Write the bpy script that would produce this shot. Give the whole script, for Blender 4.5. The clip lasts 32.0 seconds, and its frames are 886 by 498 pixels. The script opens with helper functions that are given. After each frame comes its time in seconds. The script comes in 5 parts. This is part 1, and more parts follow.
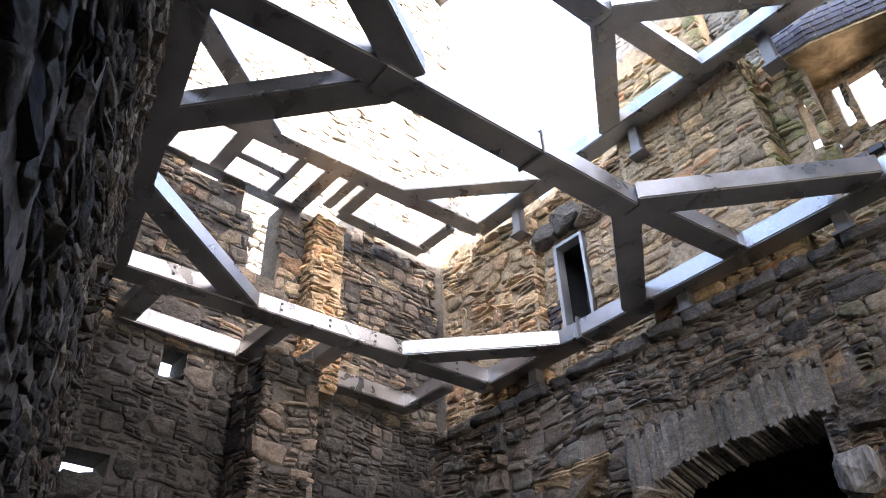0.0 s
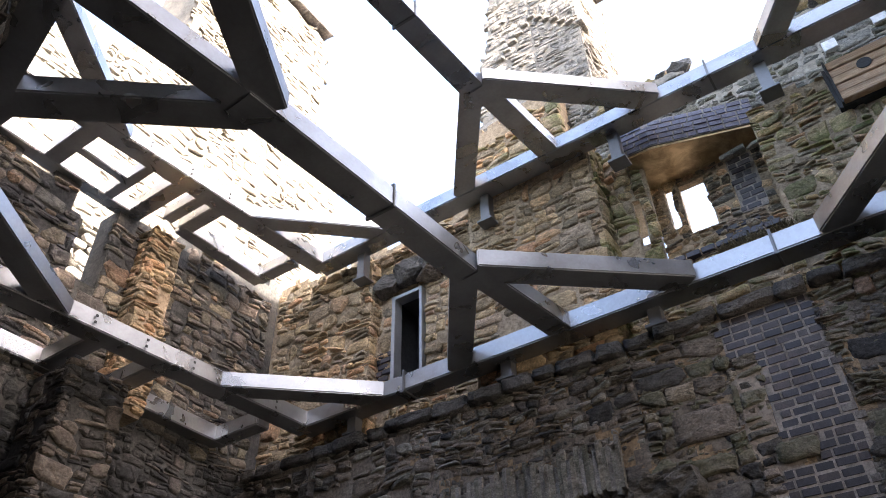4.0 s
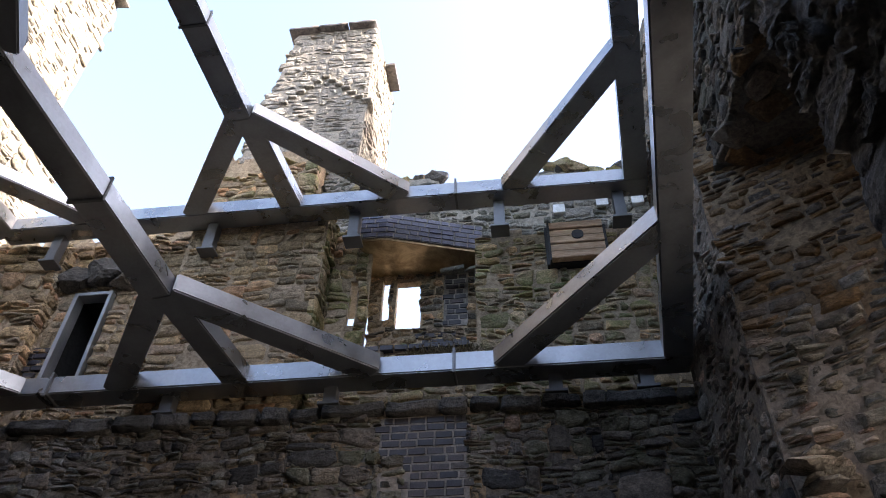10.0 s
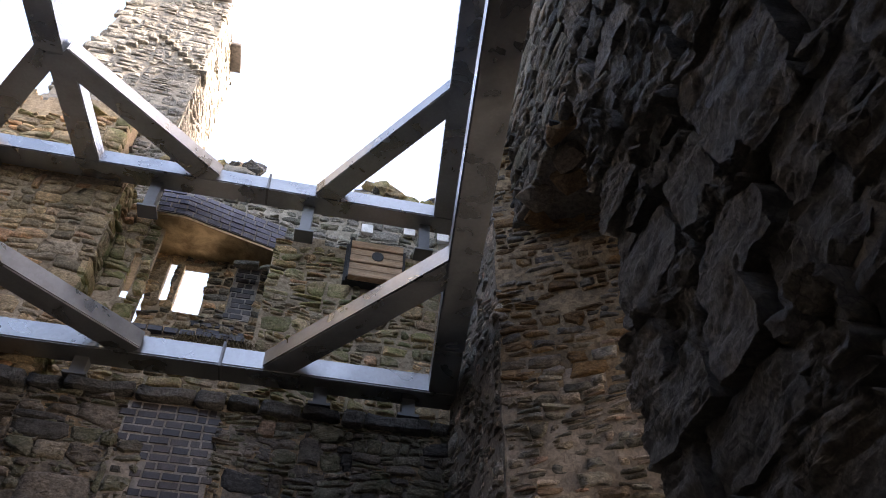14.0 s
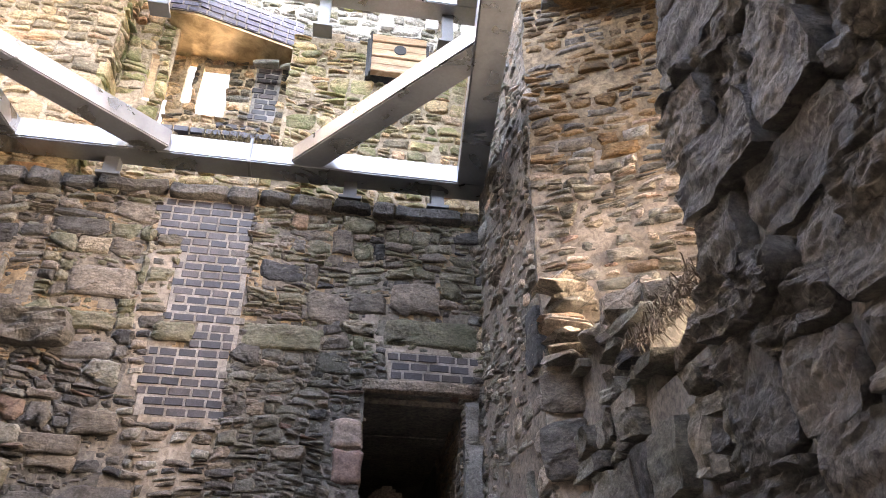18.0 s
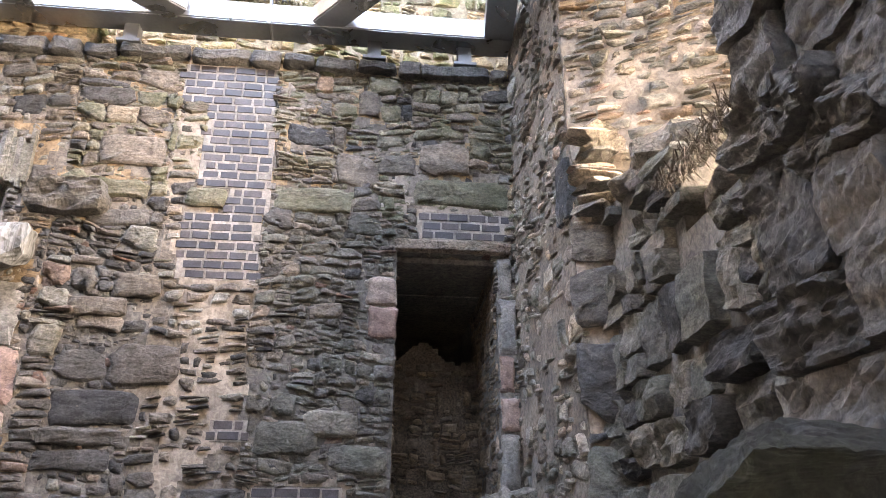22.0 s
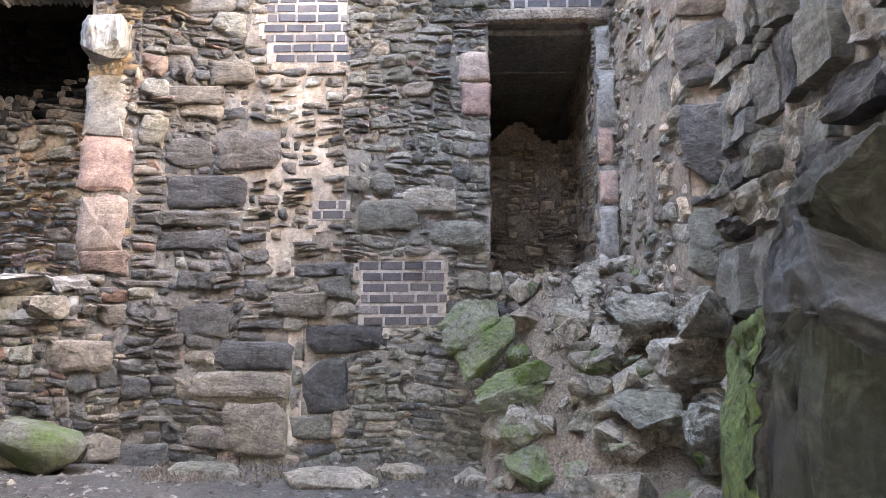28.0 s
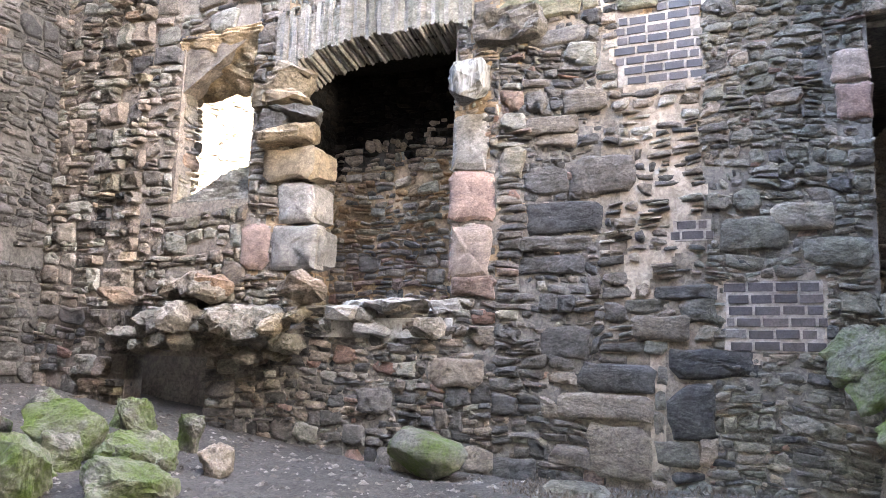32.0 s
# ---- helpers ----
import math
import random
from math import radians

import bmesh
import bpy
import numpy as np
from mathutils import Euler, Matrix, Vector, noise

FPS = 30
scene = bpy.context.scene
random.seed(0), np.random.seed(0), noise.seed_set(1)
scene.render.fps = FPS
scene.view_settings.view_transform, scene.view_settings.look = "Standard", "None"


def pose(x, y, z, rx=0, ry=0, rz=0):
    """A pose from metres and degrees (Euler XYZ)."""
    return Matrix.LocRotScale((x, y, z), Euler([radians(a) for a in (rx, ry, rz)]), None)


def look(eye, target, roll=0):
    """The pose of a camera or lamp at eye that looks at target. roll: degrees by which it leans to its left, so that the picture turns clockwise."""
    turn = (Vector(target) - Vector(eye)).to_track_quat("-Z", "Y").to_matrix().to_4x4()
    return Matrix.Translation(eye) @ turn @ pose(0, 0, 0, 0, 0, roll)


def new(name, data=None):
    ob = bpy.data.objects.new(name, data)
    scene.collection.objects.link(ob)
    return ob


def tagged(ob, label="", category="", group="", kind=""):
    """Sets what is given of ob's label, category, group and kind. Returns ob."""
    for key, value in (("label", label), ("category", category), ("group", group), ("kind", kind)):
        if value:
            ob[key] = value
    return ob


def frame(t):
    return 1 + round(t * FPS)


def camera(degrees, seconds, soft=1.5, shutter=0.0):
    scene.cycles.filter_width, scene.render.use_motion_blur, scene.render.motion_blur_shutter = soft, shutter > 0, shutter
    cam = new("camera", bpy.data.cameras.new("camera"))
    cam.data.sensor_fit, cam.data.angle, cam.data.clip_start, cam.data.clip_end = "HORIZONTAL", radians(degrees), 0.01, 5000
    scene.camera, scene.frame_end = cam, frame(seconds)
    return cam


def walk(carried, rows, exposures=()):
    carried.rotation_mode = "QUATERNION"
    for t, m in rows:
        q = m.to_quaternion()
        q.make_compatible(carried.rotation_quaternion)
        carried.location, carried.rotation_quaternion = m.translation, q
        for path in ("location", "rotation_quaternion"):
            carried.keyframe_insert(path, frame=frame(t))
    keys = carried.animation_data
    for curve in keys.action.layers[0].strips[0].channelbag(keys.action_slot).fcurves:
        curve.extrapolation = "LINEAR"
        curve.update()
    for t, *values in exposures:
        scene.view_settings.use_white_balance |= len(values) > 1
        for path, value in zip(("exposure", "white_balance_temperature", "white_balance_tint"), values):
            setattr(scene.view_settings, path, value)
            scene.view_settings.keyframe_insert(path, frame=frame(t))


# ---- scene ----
cam = camera(59.96, 32.0, soft=0.8)
PATH = [
    (0, (-0.088, -0.123, 1.939), (-1.275, 0.954, 3.137), -1.92),
    (0.5, (-0.083, -0.119, 1.935), (-1.232, 0.978, 3.149), -1.59),
    (1, (-0.076, -0.116, 1.939), (-1.177, 1.017, 3.166), -1.70),
    (1.5, (-0.060, -0.121, 1.935), (-1.117, 1.040, 3.174), -1.69),
    (2, (-0.047, -0.119, 1.933), (-1.055, 1.080, 3.176), -1.96),
    (2.5, (-0.035, -0.116, 1.936), (-1.006, 1.110, 3.183), -1.92),
    (3, (-0.020, -0.101, 1.946), (-0.953, 1.144, 3.202), -1.88),
    (3.5, (-0.006, -0.096, 1.963), (-0.901, 1.169, 3.228), -1.83),
    (5.5, (0.058, -0.057, 1.983), (-0.657, 1.269, 3.299), -0.23),
    (6, (0.075, -0.047, 1.991), (-0.589, 1.288, 3.324), 0.05),
    (6.5, (0.088, -0.029, 1.991), (-0.525, 1.322, 3.332), -0.07),
    (7, (0.094, -0.030, 1.996), (-0.473, 1.338, 3.340), -0.01),
    (7.5, (0.106, -0.026, 2.001), (-0.415, 1.352, 3.354), 0.15),
    (8, (0.114, -0.019, 2.000), (-0.361, 1.377, 3.351), 0.48),
    (8.5, (0.132, -0.018, 2.000), (-0.294, 1.380, 3.365), 1.17),
    (9, (0.170, -0.009, 1.999), (-0.187, 1.399, 3.374), 1.58),
    (9.5, (0.202, -0.026, 1.996), (-0.079, 1.396, 3.374), 1.69),
    (10, (0.227, -0.037, 1.983), (0.026, 1.388, 3.372), 1.33),
    (10.5, (0.248, -0.036, 1.975), (0.122, 1.390, 3.372), 1.24),
    (11, (0.258, -0.032, 1.976), (0.198, 1.393, 3.379), 1.31),
    (11.5, (0.272, -0.029, 1.986), (0.256, 1.394, 3.391), 1.80),
    (12, (0.302, -0.036, 1.984), (0.346, 1.389, 3.387), 1.93),
    (12.5, (0.346, -0.048, 1.987), (0.456, 1.366, 3.397), 1.65),
    (13, (0.381, -0.066, 1.985), (0.558, 1.330, 3.406), 1.32),
    (13.5, (0.390, -0.073, 1.980), (0.640, 1.296, 3.417), 0.81),
    (14, (0.379, -0.050, 1.950), (0.653, 1.324, 3.377), 0.95),
    (14.5, (0.372, -0.003, 1.919), (0.667, 1.462, 3.248), 0.71),
    (15, (0.363, 0.035, 1.902), (0.655, 1.556, 3.167), 1.12),
    (15.5, (0.359, 0.050, 1.875), (0.645, 1.599, 3.108), 1.54),
    (17.5, (0.378, 0.120, 1.820), (0.652, 1.785, 2.894), 1.12),
    (18, (0.384, 0.136, 1.807), (0.656, 1.813, 2.863), 0.57),
    (18.5, (0.391, 0.143, 1.798), (0.659, 1.830, 2.839), 0.30),
    (19, (0.395, 0.159, 1.783), (0.649, 1.863, 2.798), 0.45),
    (19.5, (0.410, 0.169, 1.773), (0.661, 1.896, 2.749), 0.28),
    (20, (0.419, 0.183, 1.760), (0.670, 1.931, 2.700), 0.20),
    (20.5, (0.433, 0.197, 1.743), (0.676, 1.965, 2.646), 0.22),
    (21, (0.446, 0.213, 1.726), (0.678, 2.006, 2.582), 0.14),
    (21.5, (0.450, 0.224, 1.709), (0.676, 2.035, 2.527), -0.06),
    (22, (0.444, 0.225, 1.686), (0.647, 2.058, 2.460), 0.21),
    (22.5, (0.441, 0.243, 1.661), (0.626, 2.112, 2.348), 0.36),
    (23, (0.453, 0.258, 1.639), (0.624, 2.145, 2.280), 0.29),
    (23.5, (0.458, 0.264, 1.625), (0.623, 2.168, 2.216), 0.20),
    (24, (0.472, 0.279, 1.620), (0.617, 2.206, 2.133), 0.11),
    (24.5, (0.481, 0.282, 1.607), (0.630, 2.221, 2.072), -0.09),
    (25, (0.501, 0.288, 1.580), (0.643, 2.241, 1.989), -0.29),
    (25.5, (0.509, 0.301, 1.562), (0.639, 2.262, 1.928), -0.21),
    (27.5, (0.486, 0.314, 1.524), (0.561, 2.296, 1.775), -0.33),
    (28, (0.457, 0.317, 1.530), (0.421, 2.297, 1.806), -0.09),
    (28.5, (0.426, 0.322, 1.536), (0.291, 2.295, 1.831), 0.14),
    (29, (0.385, 0.314, 1.552), (0.150, 2.276, 1.860), 0.37),
    (29.5, (0.344, 0.306, 1.558), (0.031, 2.256, 1.875), 0.58),
    (30, (0.313, 0.292, 1.576), (-0.079, 2.226, 1.901), 0.74),
    (30.5, (0.269, 0.278, 1.585), (-0.228, 2.189, 1.905), 0.97),
    (31, (0.216, 0.254, 1.595), (-0.384, 2.136, 1.908), 1.21),
    (31.5, (0.182, 0.227, 1.605), (-0.522, 2.072, 1.920), 1.33),
    (32, (0.147, 0.215, 1.601), (-0.667, 2.018, 1.897), 1.68),
]
EXPOSURES = [(0, 4.2, 7000, 16), (5, 3.2, 7000, 15), (9, 2.8, 7000, 15), (13, 2.88, 7200, 17), (14, 3.08, 7700, 18), (15.5, 4.65, 8300, 20), (17.5, 5.65, 8600, 20), (19, 5.9, 8500, 19), (25, 6.75, 8200, 16), (28, 7.0, 8000, 16), (30, 6.95, 7700, 15), (32, 6.78, 7300, 14)]
walk(cam, [(t, look(eye, target, roll)) for t, eye, target, roll in PATH], EXPOSURES)

# ---- world, sun ----
SUN_EL, SUN_AZ = 31.0, 97.0          # azimuth clockwise from +y
world = bpy.data.worlds.new("sky")
scene.world = world
world.use_nodes = True
wn = world.node_tree.nodes
sky = wn.new("ShaderNodeTexSky")
sky.sky_type, sky.sun_disc = "NISHITA", False
sky.sun_elevation, sky.sun_rotation = radians(SUN_EL), radians(SUN_AZ)
sky.air_density, sky.dust_density, sky.ozone_density = 1.0, 3.6, 1.2
wn["Background"].inputs[1].default_value = 0.15
world.node_tree.links.new(sky.outputs[0], wn["Background"].inputs[0])
sun = new("sun", bpy.data.lights.new("sun", "SUN"))
sun.data.energy, sun.data.angle, sun.data.color = 4.0, radians(0.6), (1.0, 0.95, 0.87)
sd = Vector((math.sin(radians(SUN_AZ)) * math.cos(radians(SUN_EL)), math.cos(radians(SUN_AZ)) * math.cos(radians(SUN_EL)), math.sin(radians(SUN_EL))))
sun.matrix_world = look((0, 0, 40), Vector((0, 0, 40)) - sd)


# ---- materials ----
def mat(name):
    m = bpy.data.materials.new(name)
    m.use_nodes = True
    return m, m.node_tree.nodes, m.node_tree.links, m.node_tree.nodes["Principled BSDF"]


def ramp(nodes, stops, constant=False):
    r = nodes.new("ShaderNodeValToRGB")
    e = r.color_ramp.elements
    while len(e) < len(stops):
        e.new(0.5)
    for k, (p, c) in enumerate(stops):
        e[k].position, e[k].color = p, (*c, 1)
    if constant:
        r.color_ramp.interpolation = "CONSTANT"
    return r


def noise_tex(nodes, links, scale, detail=5.0, rough=0.6, vec=None, distort=0.0):
    n = nodes.new("ShaderNodeTexNoise")
    n.inputs["Scale"].default_value, n.inputs["Detail"].default_value = scale, detail
    n.inputs["Roughness"].default_value, n.inputs["Distortion"].default_value = rough, distort
    if vec:
        links.new(vec, n.inputs["Vector"])
    return n


def world_vec(nodes, links, stretch=(1, 1, 1)):
    g = nodes.new("ShaderNodeNewGeometry")
    v = nodes.new("ShaderNodeVectorMath")
    v.operation = "MULTIPLY"
    v.inputs[1].default_value = stretch
    links.new(g.outputs["Position"], v.inputs[0])
    return v.outputs[0], g


def mix(nodes, links, kind, fac, a, b):
    m = nodes.new("ShaderNodeMix")
    m.data_type, m.blend_type = "RGBA", kind
    for sock, v in ((m.inputs[0], fac), (m.inputs[6], a), (m.inputs[7], b)):
        if hasattr(v, "is_linked"):
            links.new(v, sock)
        elif isinstance(v, tuple):
            sock.default_value = (*v, 1)
        else:
            sock.default_value = v
    return m.outputs[2]


def stone_mat(name, stops, rough=0.9, bump=0.65, moss=0.0, stain=(0.03, 0.028, 0.025), stain_amt=0.45, grain=38.0, lichen=0.0, layered=0.65, crack=0.75, shine=0.25, green=1.0):
    """Rock whose tone differs from piece to piece, with grain, dark stains and, where asked, moss on faces that look up."""
    m, nd, lk, bs = mat(name)
    vec, geo = world_vec(nd, lk, (1, 1, 2.2 * layered))
    info = nd.new("ShaderNodeObjectInfo")
    add = nd.new("ShaderNodeMath")
    add.operation = "ADD"
    lk.new(geo.outputs["Random Per Island"], add.inputs[0])
    lk.new(info.outputs["Random"], add.inputs[1])
    fr = nd.new("ShaderNodeMath")
    fr.operation = "FRACT"
    lk.new(add.outputs[0], fr.inputs[0])
    tone = ramp(nd, stops)
    lk.new(fr.outputs[0], tone.inputs[0])
    n1 = noise_tex(nd, lk, grain, 10, 0.8, vec, 0.6)
    r1 = ramp(nd, [(0.34, (0.48, 0.48, 0.48)), (0.5, (0.95, 0.945, 0.94)), (0.66, (1.7, 1.66, 1.6))])
    lk.new(n1.outputs[0], r1.inputs[0])
    col = mix(nd, lk, "MULTIPLY", 0.9, tone.outputs[0], r1.outputs[0])
    n0 = noise_tex(nd, lk, 6.5, 6, 0.7, vec, 1.2)
    r0 = ramp(nd, [(0.36, (0.55, 0.53, 0.51)), (0.5, (1, 1, 1)), (0.64, (1.4, 1.37, 1.32))])
    lk.new(n0.outputs[0], r0.inputs[0])
    col = mix(nd, lk, "MULTIPLY", 0.8, col, r0.outputs[0])
    # fracture lines, broken up by a mask, and chisel-like facets
    nw = noise_tex(nd, lk, 5.0, 4, 0.6, vec)
    wv = nd.new("ShaderNodeVectorMath")
    wv.operation = "MULTIPLY_ADD"
    wv.inputs[1].default_value = (0.35, 0.35, 0.35)
    lk.new(nw.outputs["Color"], wv.inputs[0])
    lk.new(vec, wv.inputs[2])
    ve = nd.new("ShaderNodeTexVoronoi")
    ve.feature = "DISTANCE_TO_EDGE"
    ve.inputs["Scale"].default_value = 7.5
    lk.new(wv.outputs[0], ve.inputs["Vector"])
    re_ = ramp(nd, [(0.0, (0.12, 0.11, 0.1)), (0.035, (0.75, 0.74, 0.72)), (0.1, (1, 1, 1))])
    lk.new(ve.outputs["Distance"], re_.inputs[0])
    nm = noise_tex(nd, lk, 3.3, 3, 0.6, vec)
    rm = ramp(nd, [(0.42, (0, 0, 0)), (0.56, (crack, crack, crack))])
    lk.new(nm.outputs[0], rm.inputs[0])
    col = mix(nd, lk, "MULTIPLY", rm.outputs[0], col, re_.outputs[0])
    vf = nd.new("ShaderNodeTexVoronoi")
    vf.inputs["Scale"].default_value = 17.0
    lk.new(wv.outputs[0], vf.inputs["Vector"])
    n2 = noise_tex(nd, lk, 1.6, 6, 0.65, vec)
    r2 = ramp(nd, [(0.42, (0, 0, 0)), (0.66, (1, 1, 1))])
    lk.new(n2.outputs[0], r2.inputs[0])
    f2 = nd.new("ShaderNodeMath")
    f2.operation = "MULTIPLY"
    f2.inputs[1].default_value = stain_amt
    lk.new(r2.outputs[0], f2.inputs[0])
    col = mix(nd, lk, "MIX", f2.outputs[0], col, stain)
    n4 = noise_tex(nd, lk, 7.0, 5, 0.7, vec, 0.8)
    r4 = ramp(nd, [(0.56, (0, 0, 0)), (0.72, (1, 1, 1))])
    lk.new(n4.outputs[0], r4.inputs[0])
    if lichen > 0:
        f4 = nd.new("ShaderNodeMath")
        f4.operation = "MULTIPLY"
        f4.inputs[1].default_value = lichen
        lk.new(r4.outputs[0], f4.inputs[0])
        col = mix(nd, lk, "MIX", f4.outputs[0], col, (0.36, 0.36, 0.33))
    if moss > 0:
        n3 = noise_tex(nd, lk, 2.6, 6, 0.7, vec)
        r3 = ramp(nd, [(0.4, (0, 0, 0)), (0.62, (1, 1, 1))])
        lk.new(n3.outputs[0], r3.inputs[0])
        f3 = nd.new("ShaderNodeMath")
        f3.operation = "MULTIPLY"
        f3.inputs[1].default_value = moss
        lk.new(r3.outputs[0], f3.inputs[0])
        n5 = noise_tex(nd, lk, 60, 4, 0.7, vec)
        r5 = ramp(nd, [(0.3, (0.03 * green, 0.055 * green, 0.013)), (0.7, (0.095 * green, 0.135 * green, 0.033 * green))])
        lk.new(n5.outputs[0], r5.inputs[0])
        col = mix(nd, lk, "MIX", f3.outputs[0], col, r5.outputs[0])
    lk.new(col, bs.inputs["Base Color"])
    bs.inputs["Roughness"].default_value = rough
    bs.inputs["Specular IOR Level"].default_value = shine
    nb = noise_tex(nd, lk, 15, 12, 0.78, vec, 0.9)
    b = nd.new("ShaderNodeBump")
    b.inputs["Strength"].default_value, b.inputs["Distance"].default_value = min(1.0, bump * 1.5), 0.022 + 0.03 * bump * bump
    hb = nd.new("ShaderNodeMath")
    hb.operation = "MULTIPLY_ADD"
    hb.inputs[1].default_value = 0.1 + 0.35 * crack
    lk.new(vf.outputs["Distance"], hb.inputs[0])
    lk.new(nb.outputs[0], hb.inputs[2])
    lk.new(hb.outputs[0], b.inputs["Height"])
    lk.new(b.outputs[0], bs.inputs["Normal"])
    return m


def steel_mat(name, base=(0.29, 0.32, 0.365), rough=0.3):
    m, nd, lk, bs = mat(name)
    vec, geo = world_vec(nd, lk)
    v = nd.new("ShaderNodeTexVoronoi")
    v.inputs["Scale"].default_value = 45
    lk.new(vec, v.inputs["Vector"])
    n = noise_tex(nd, lk, 3.5, 3, 0.5, vec, 0.6)
    r = ramp(nd, [(0.3, tuple(0.78 * c for c in base)), (0.55, base), (0.8, tuple(min(1, 1.15 * c) for c in base))])
    lk.new(n.outputs[0], r.inputs[0])
    c = mix(nd, lk, "OVERLAY", 0.05, r.outputs[0], v.outputs["Color"])
    h = nd.new("ShaderNodeHueSaturation")
    h.inputs["Saturation"].default_value = 0.25
    lk.new(c, h.inputs["Color"])
    ns = noise_tex(nd, lk, 0.9, 2, 0.5, vec)
    rs = ramp(nd, [(0.5, (0, 0, 0)), (0.75, (0.22, 0.22, 0.22))])
    lk.new(ns.outputs[0], rs.inputs[0])
    c2 = mix(nd, lk, "MIX", rs.outputs[0], h.outputs[0], (0.2, 0.15, 0.11))
    lk.new(c2, bs.inputs["Base Color"])
    bs.inputs["Metallic"].default_value = 0.85
    rr = ramp(nd, [(0.3, (rough - 0.1,) * 3), (0.7, (rough + 0.18,) * 3)])
    lk.new(n.outputs[0], rr.inputs[0])
    lk.new(rr.outputs[0], bs.inputs["Roughness"])
    return m


def plain_mat(name, a, b, scale=20, rough=0.8, bump=0.3, stretch=(1, 1, 1)):
    m, nd, lk, bs = mat(name)
    vec, geo = world_vec(nd, lk, stretch)
    n = noise_tex(nd, lk, scale, 8, 0.7, vec, 0.5)
    r = ramp(nd, [(0.38, a), (0.62, b)])
    lk.new(n.outputs[0], r.inputs[0])
    n2 = noise_tex(nd, lk, scale * 0.12, 5, 0.6, vec)
    r2 = ramp(nd, [(0.35, (0.6, 0.6, 0.6)), (0.65, (1.15, 1.15, 1.15))])
    lk.new(n2.outputs[0], r2.inputs[0])
    lk.new(mix(nd, lk, "MULTIPLY", 0.9, r.outputs[0], r2.outputs[0]), bs.inputs["Base Color"])
    bs.inputs["Roughness"].default_value = rough
    bp = nd.new("ShaderNodeBump")
    bp.inputs["Strength"].default_value, bp.inputs["Distance"].default_value = bump, 0.02
    lk.new(n.outputs[0], bp.inputs["Height"])
    lk.new(bp.outputs[0], bs.inputs["Normal"])
    return m


GREY = [(0.0, (0.066, 0.063, 0.062)), (0.18, (0.152, 0.138, 0.125)), (0.36, (0.25, 0.216, 0.187)), (0.5, (0.178, 0.165, 0.155)), (0.64, (0.3, 0.258, 0.218)), (0.76, (0.205, 0.165, 0.145)), (0.88, (0.33, 0.272, 0.222)), (0.96, (0.24, 0.162, 0.13)), (1.0, (0.095, 0.091, 0.089))]
WARM = [(0.0, (0.12, 0.112, 0.1)), (0.25, (0.22, 0.19, 0.15)), (0.45, (0.3, 0.255, 0.19)), (0.6, (0.19, 0.18, 0.165)), (0.75, (0.34, 0.275, 0.2)), (0.88, (0.29, 0.195, 0.14)), (1.0, (0.23, 0.23, 0.22))]
LIT_GREY = [(q, (1.8 * r, 1.76 * g, 1.68 * v)) for q, (r, g, v) in GREY]
M_STONE_L = stone_mat("lit_grey_lichened_rubble", LIT_GREY, lichen=0.3, moss=0.12)
SHADED_GREY = [(q, (0.72 * r, 0.72 * g, 0.72 * v)) for q, (r, g, v) in GREY]
M_STONE_D = stone_mat("shaded_rubble_stone", SHADED_GREY, lichen=0.2)
M_WEST = stone_mat("shaded_blue_grey_rubble", [(0.0, (0.04, 0.042, 0.045)), (0.5, (0.085, 0.085, 0.088)), (1.0, (0.055, 0.055, 0.054))], lichen=0.3)
M_STONE_W = stone_mat("warm_rubble_stone", WARM, moss=0.1, lichen=0.2)
SKYLIT = [(q, (1.95 * r, 1.68 * g, 1.32 * v)) for q, (r, g, v) in WARM]
M_STONE_UP = stone_mat("skylit_mossy_rubble", SKYLIT, moss=0.6, lichen=0.25, stain_amt=0.15, crack=0.4, green=1.9)
M_STONE_WU = stone_mat("skylit_ochre_rubble", SKYLIT, moss=0.08, lichen=0.2, stain_amt=0.3, crack=0.5)
M_DARK = stone_mat("dark_whinstone", [(0.0, (0.066, 0.063, 0.061)), (0.4, (0.105, 0.098, 0.09)), (0.7, (0.145, 0.128, 0.11)), (1.0, (0.092, 0.09, 0.087))], lichen=0.25, bump=0.8, rough=0.6, shine=0.4, layered=0.45, grain=34)
M_WHIN = stone_mat("jagged_whinstone", [(0.0, (0.085, 0.081, 0.079)), (0.4, (0.13, 0.122, 0.113)), (0.7, (0.175, 0.155, 0.134)), (1.0, (0.115, 0.112, 0.109))], lichen=0.3, bump=0.9, rough=0.6, shine=0.45, layered=0.45, grain=34)
M_TOWER = stone_mat("pale_tower_stone", [(0.0, (0.1, 0.093, 0.082)), (0.5, (0.19, 0.17, 0.14)), (1.0, (0.14, 0.134, 0.124))], stain_amt=0.2, crack=0.3)
M_CHIM = stone_mat("chimney_stone", [(0.0, (0.25, 0.24, 0.222)), (0.5, (0.37, 0.345, 0.305)), (1.0, (0.3, 0.29, 0.27))], stain_amt=0.3, crack=0.3)
M_MOSSROCK = stone_mat("mossy_rock", [(0.0, (0.15, 0.148, 0.13)), (1.0, (0.22, 0.207, 0.185))], moss=0.95, lichen=0.15, bump=0.9, layered=0.5, crack=0.4, green=1.3)
M_ROCK = stone_mat("broken_rock", [(0.0, (0.17, 0.155, 0.138)), (0.5, (0.31, 0.283, 0.25)), (1.0, (0.25, 0.208, 0.174))], lichen=0.35, moss=0.12, layered=0.5, bump=0.9)
M_PALEROCK = stone_mat("pale_broken_rock", [(0.0, (0.21, 0.2, 0.18)), (1.0, (0.33, 0.31, 0.278))], lichen=0.35, moss=0.2, layered=0.5, crack=0.4, bump=0.9)
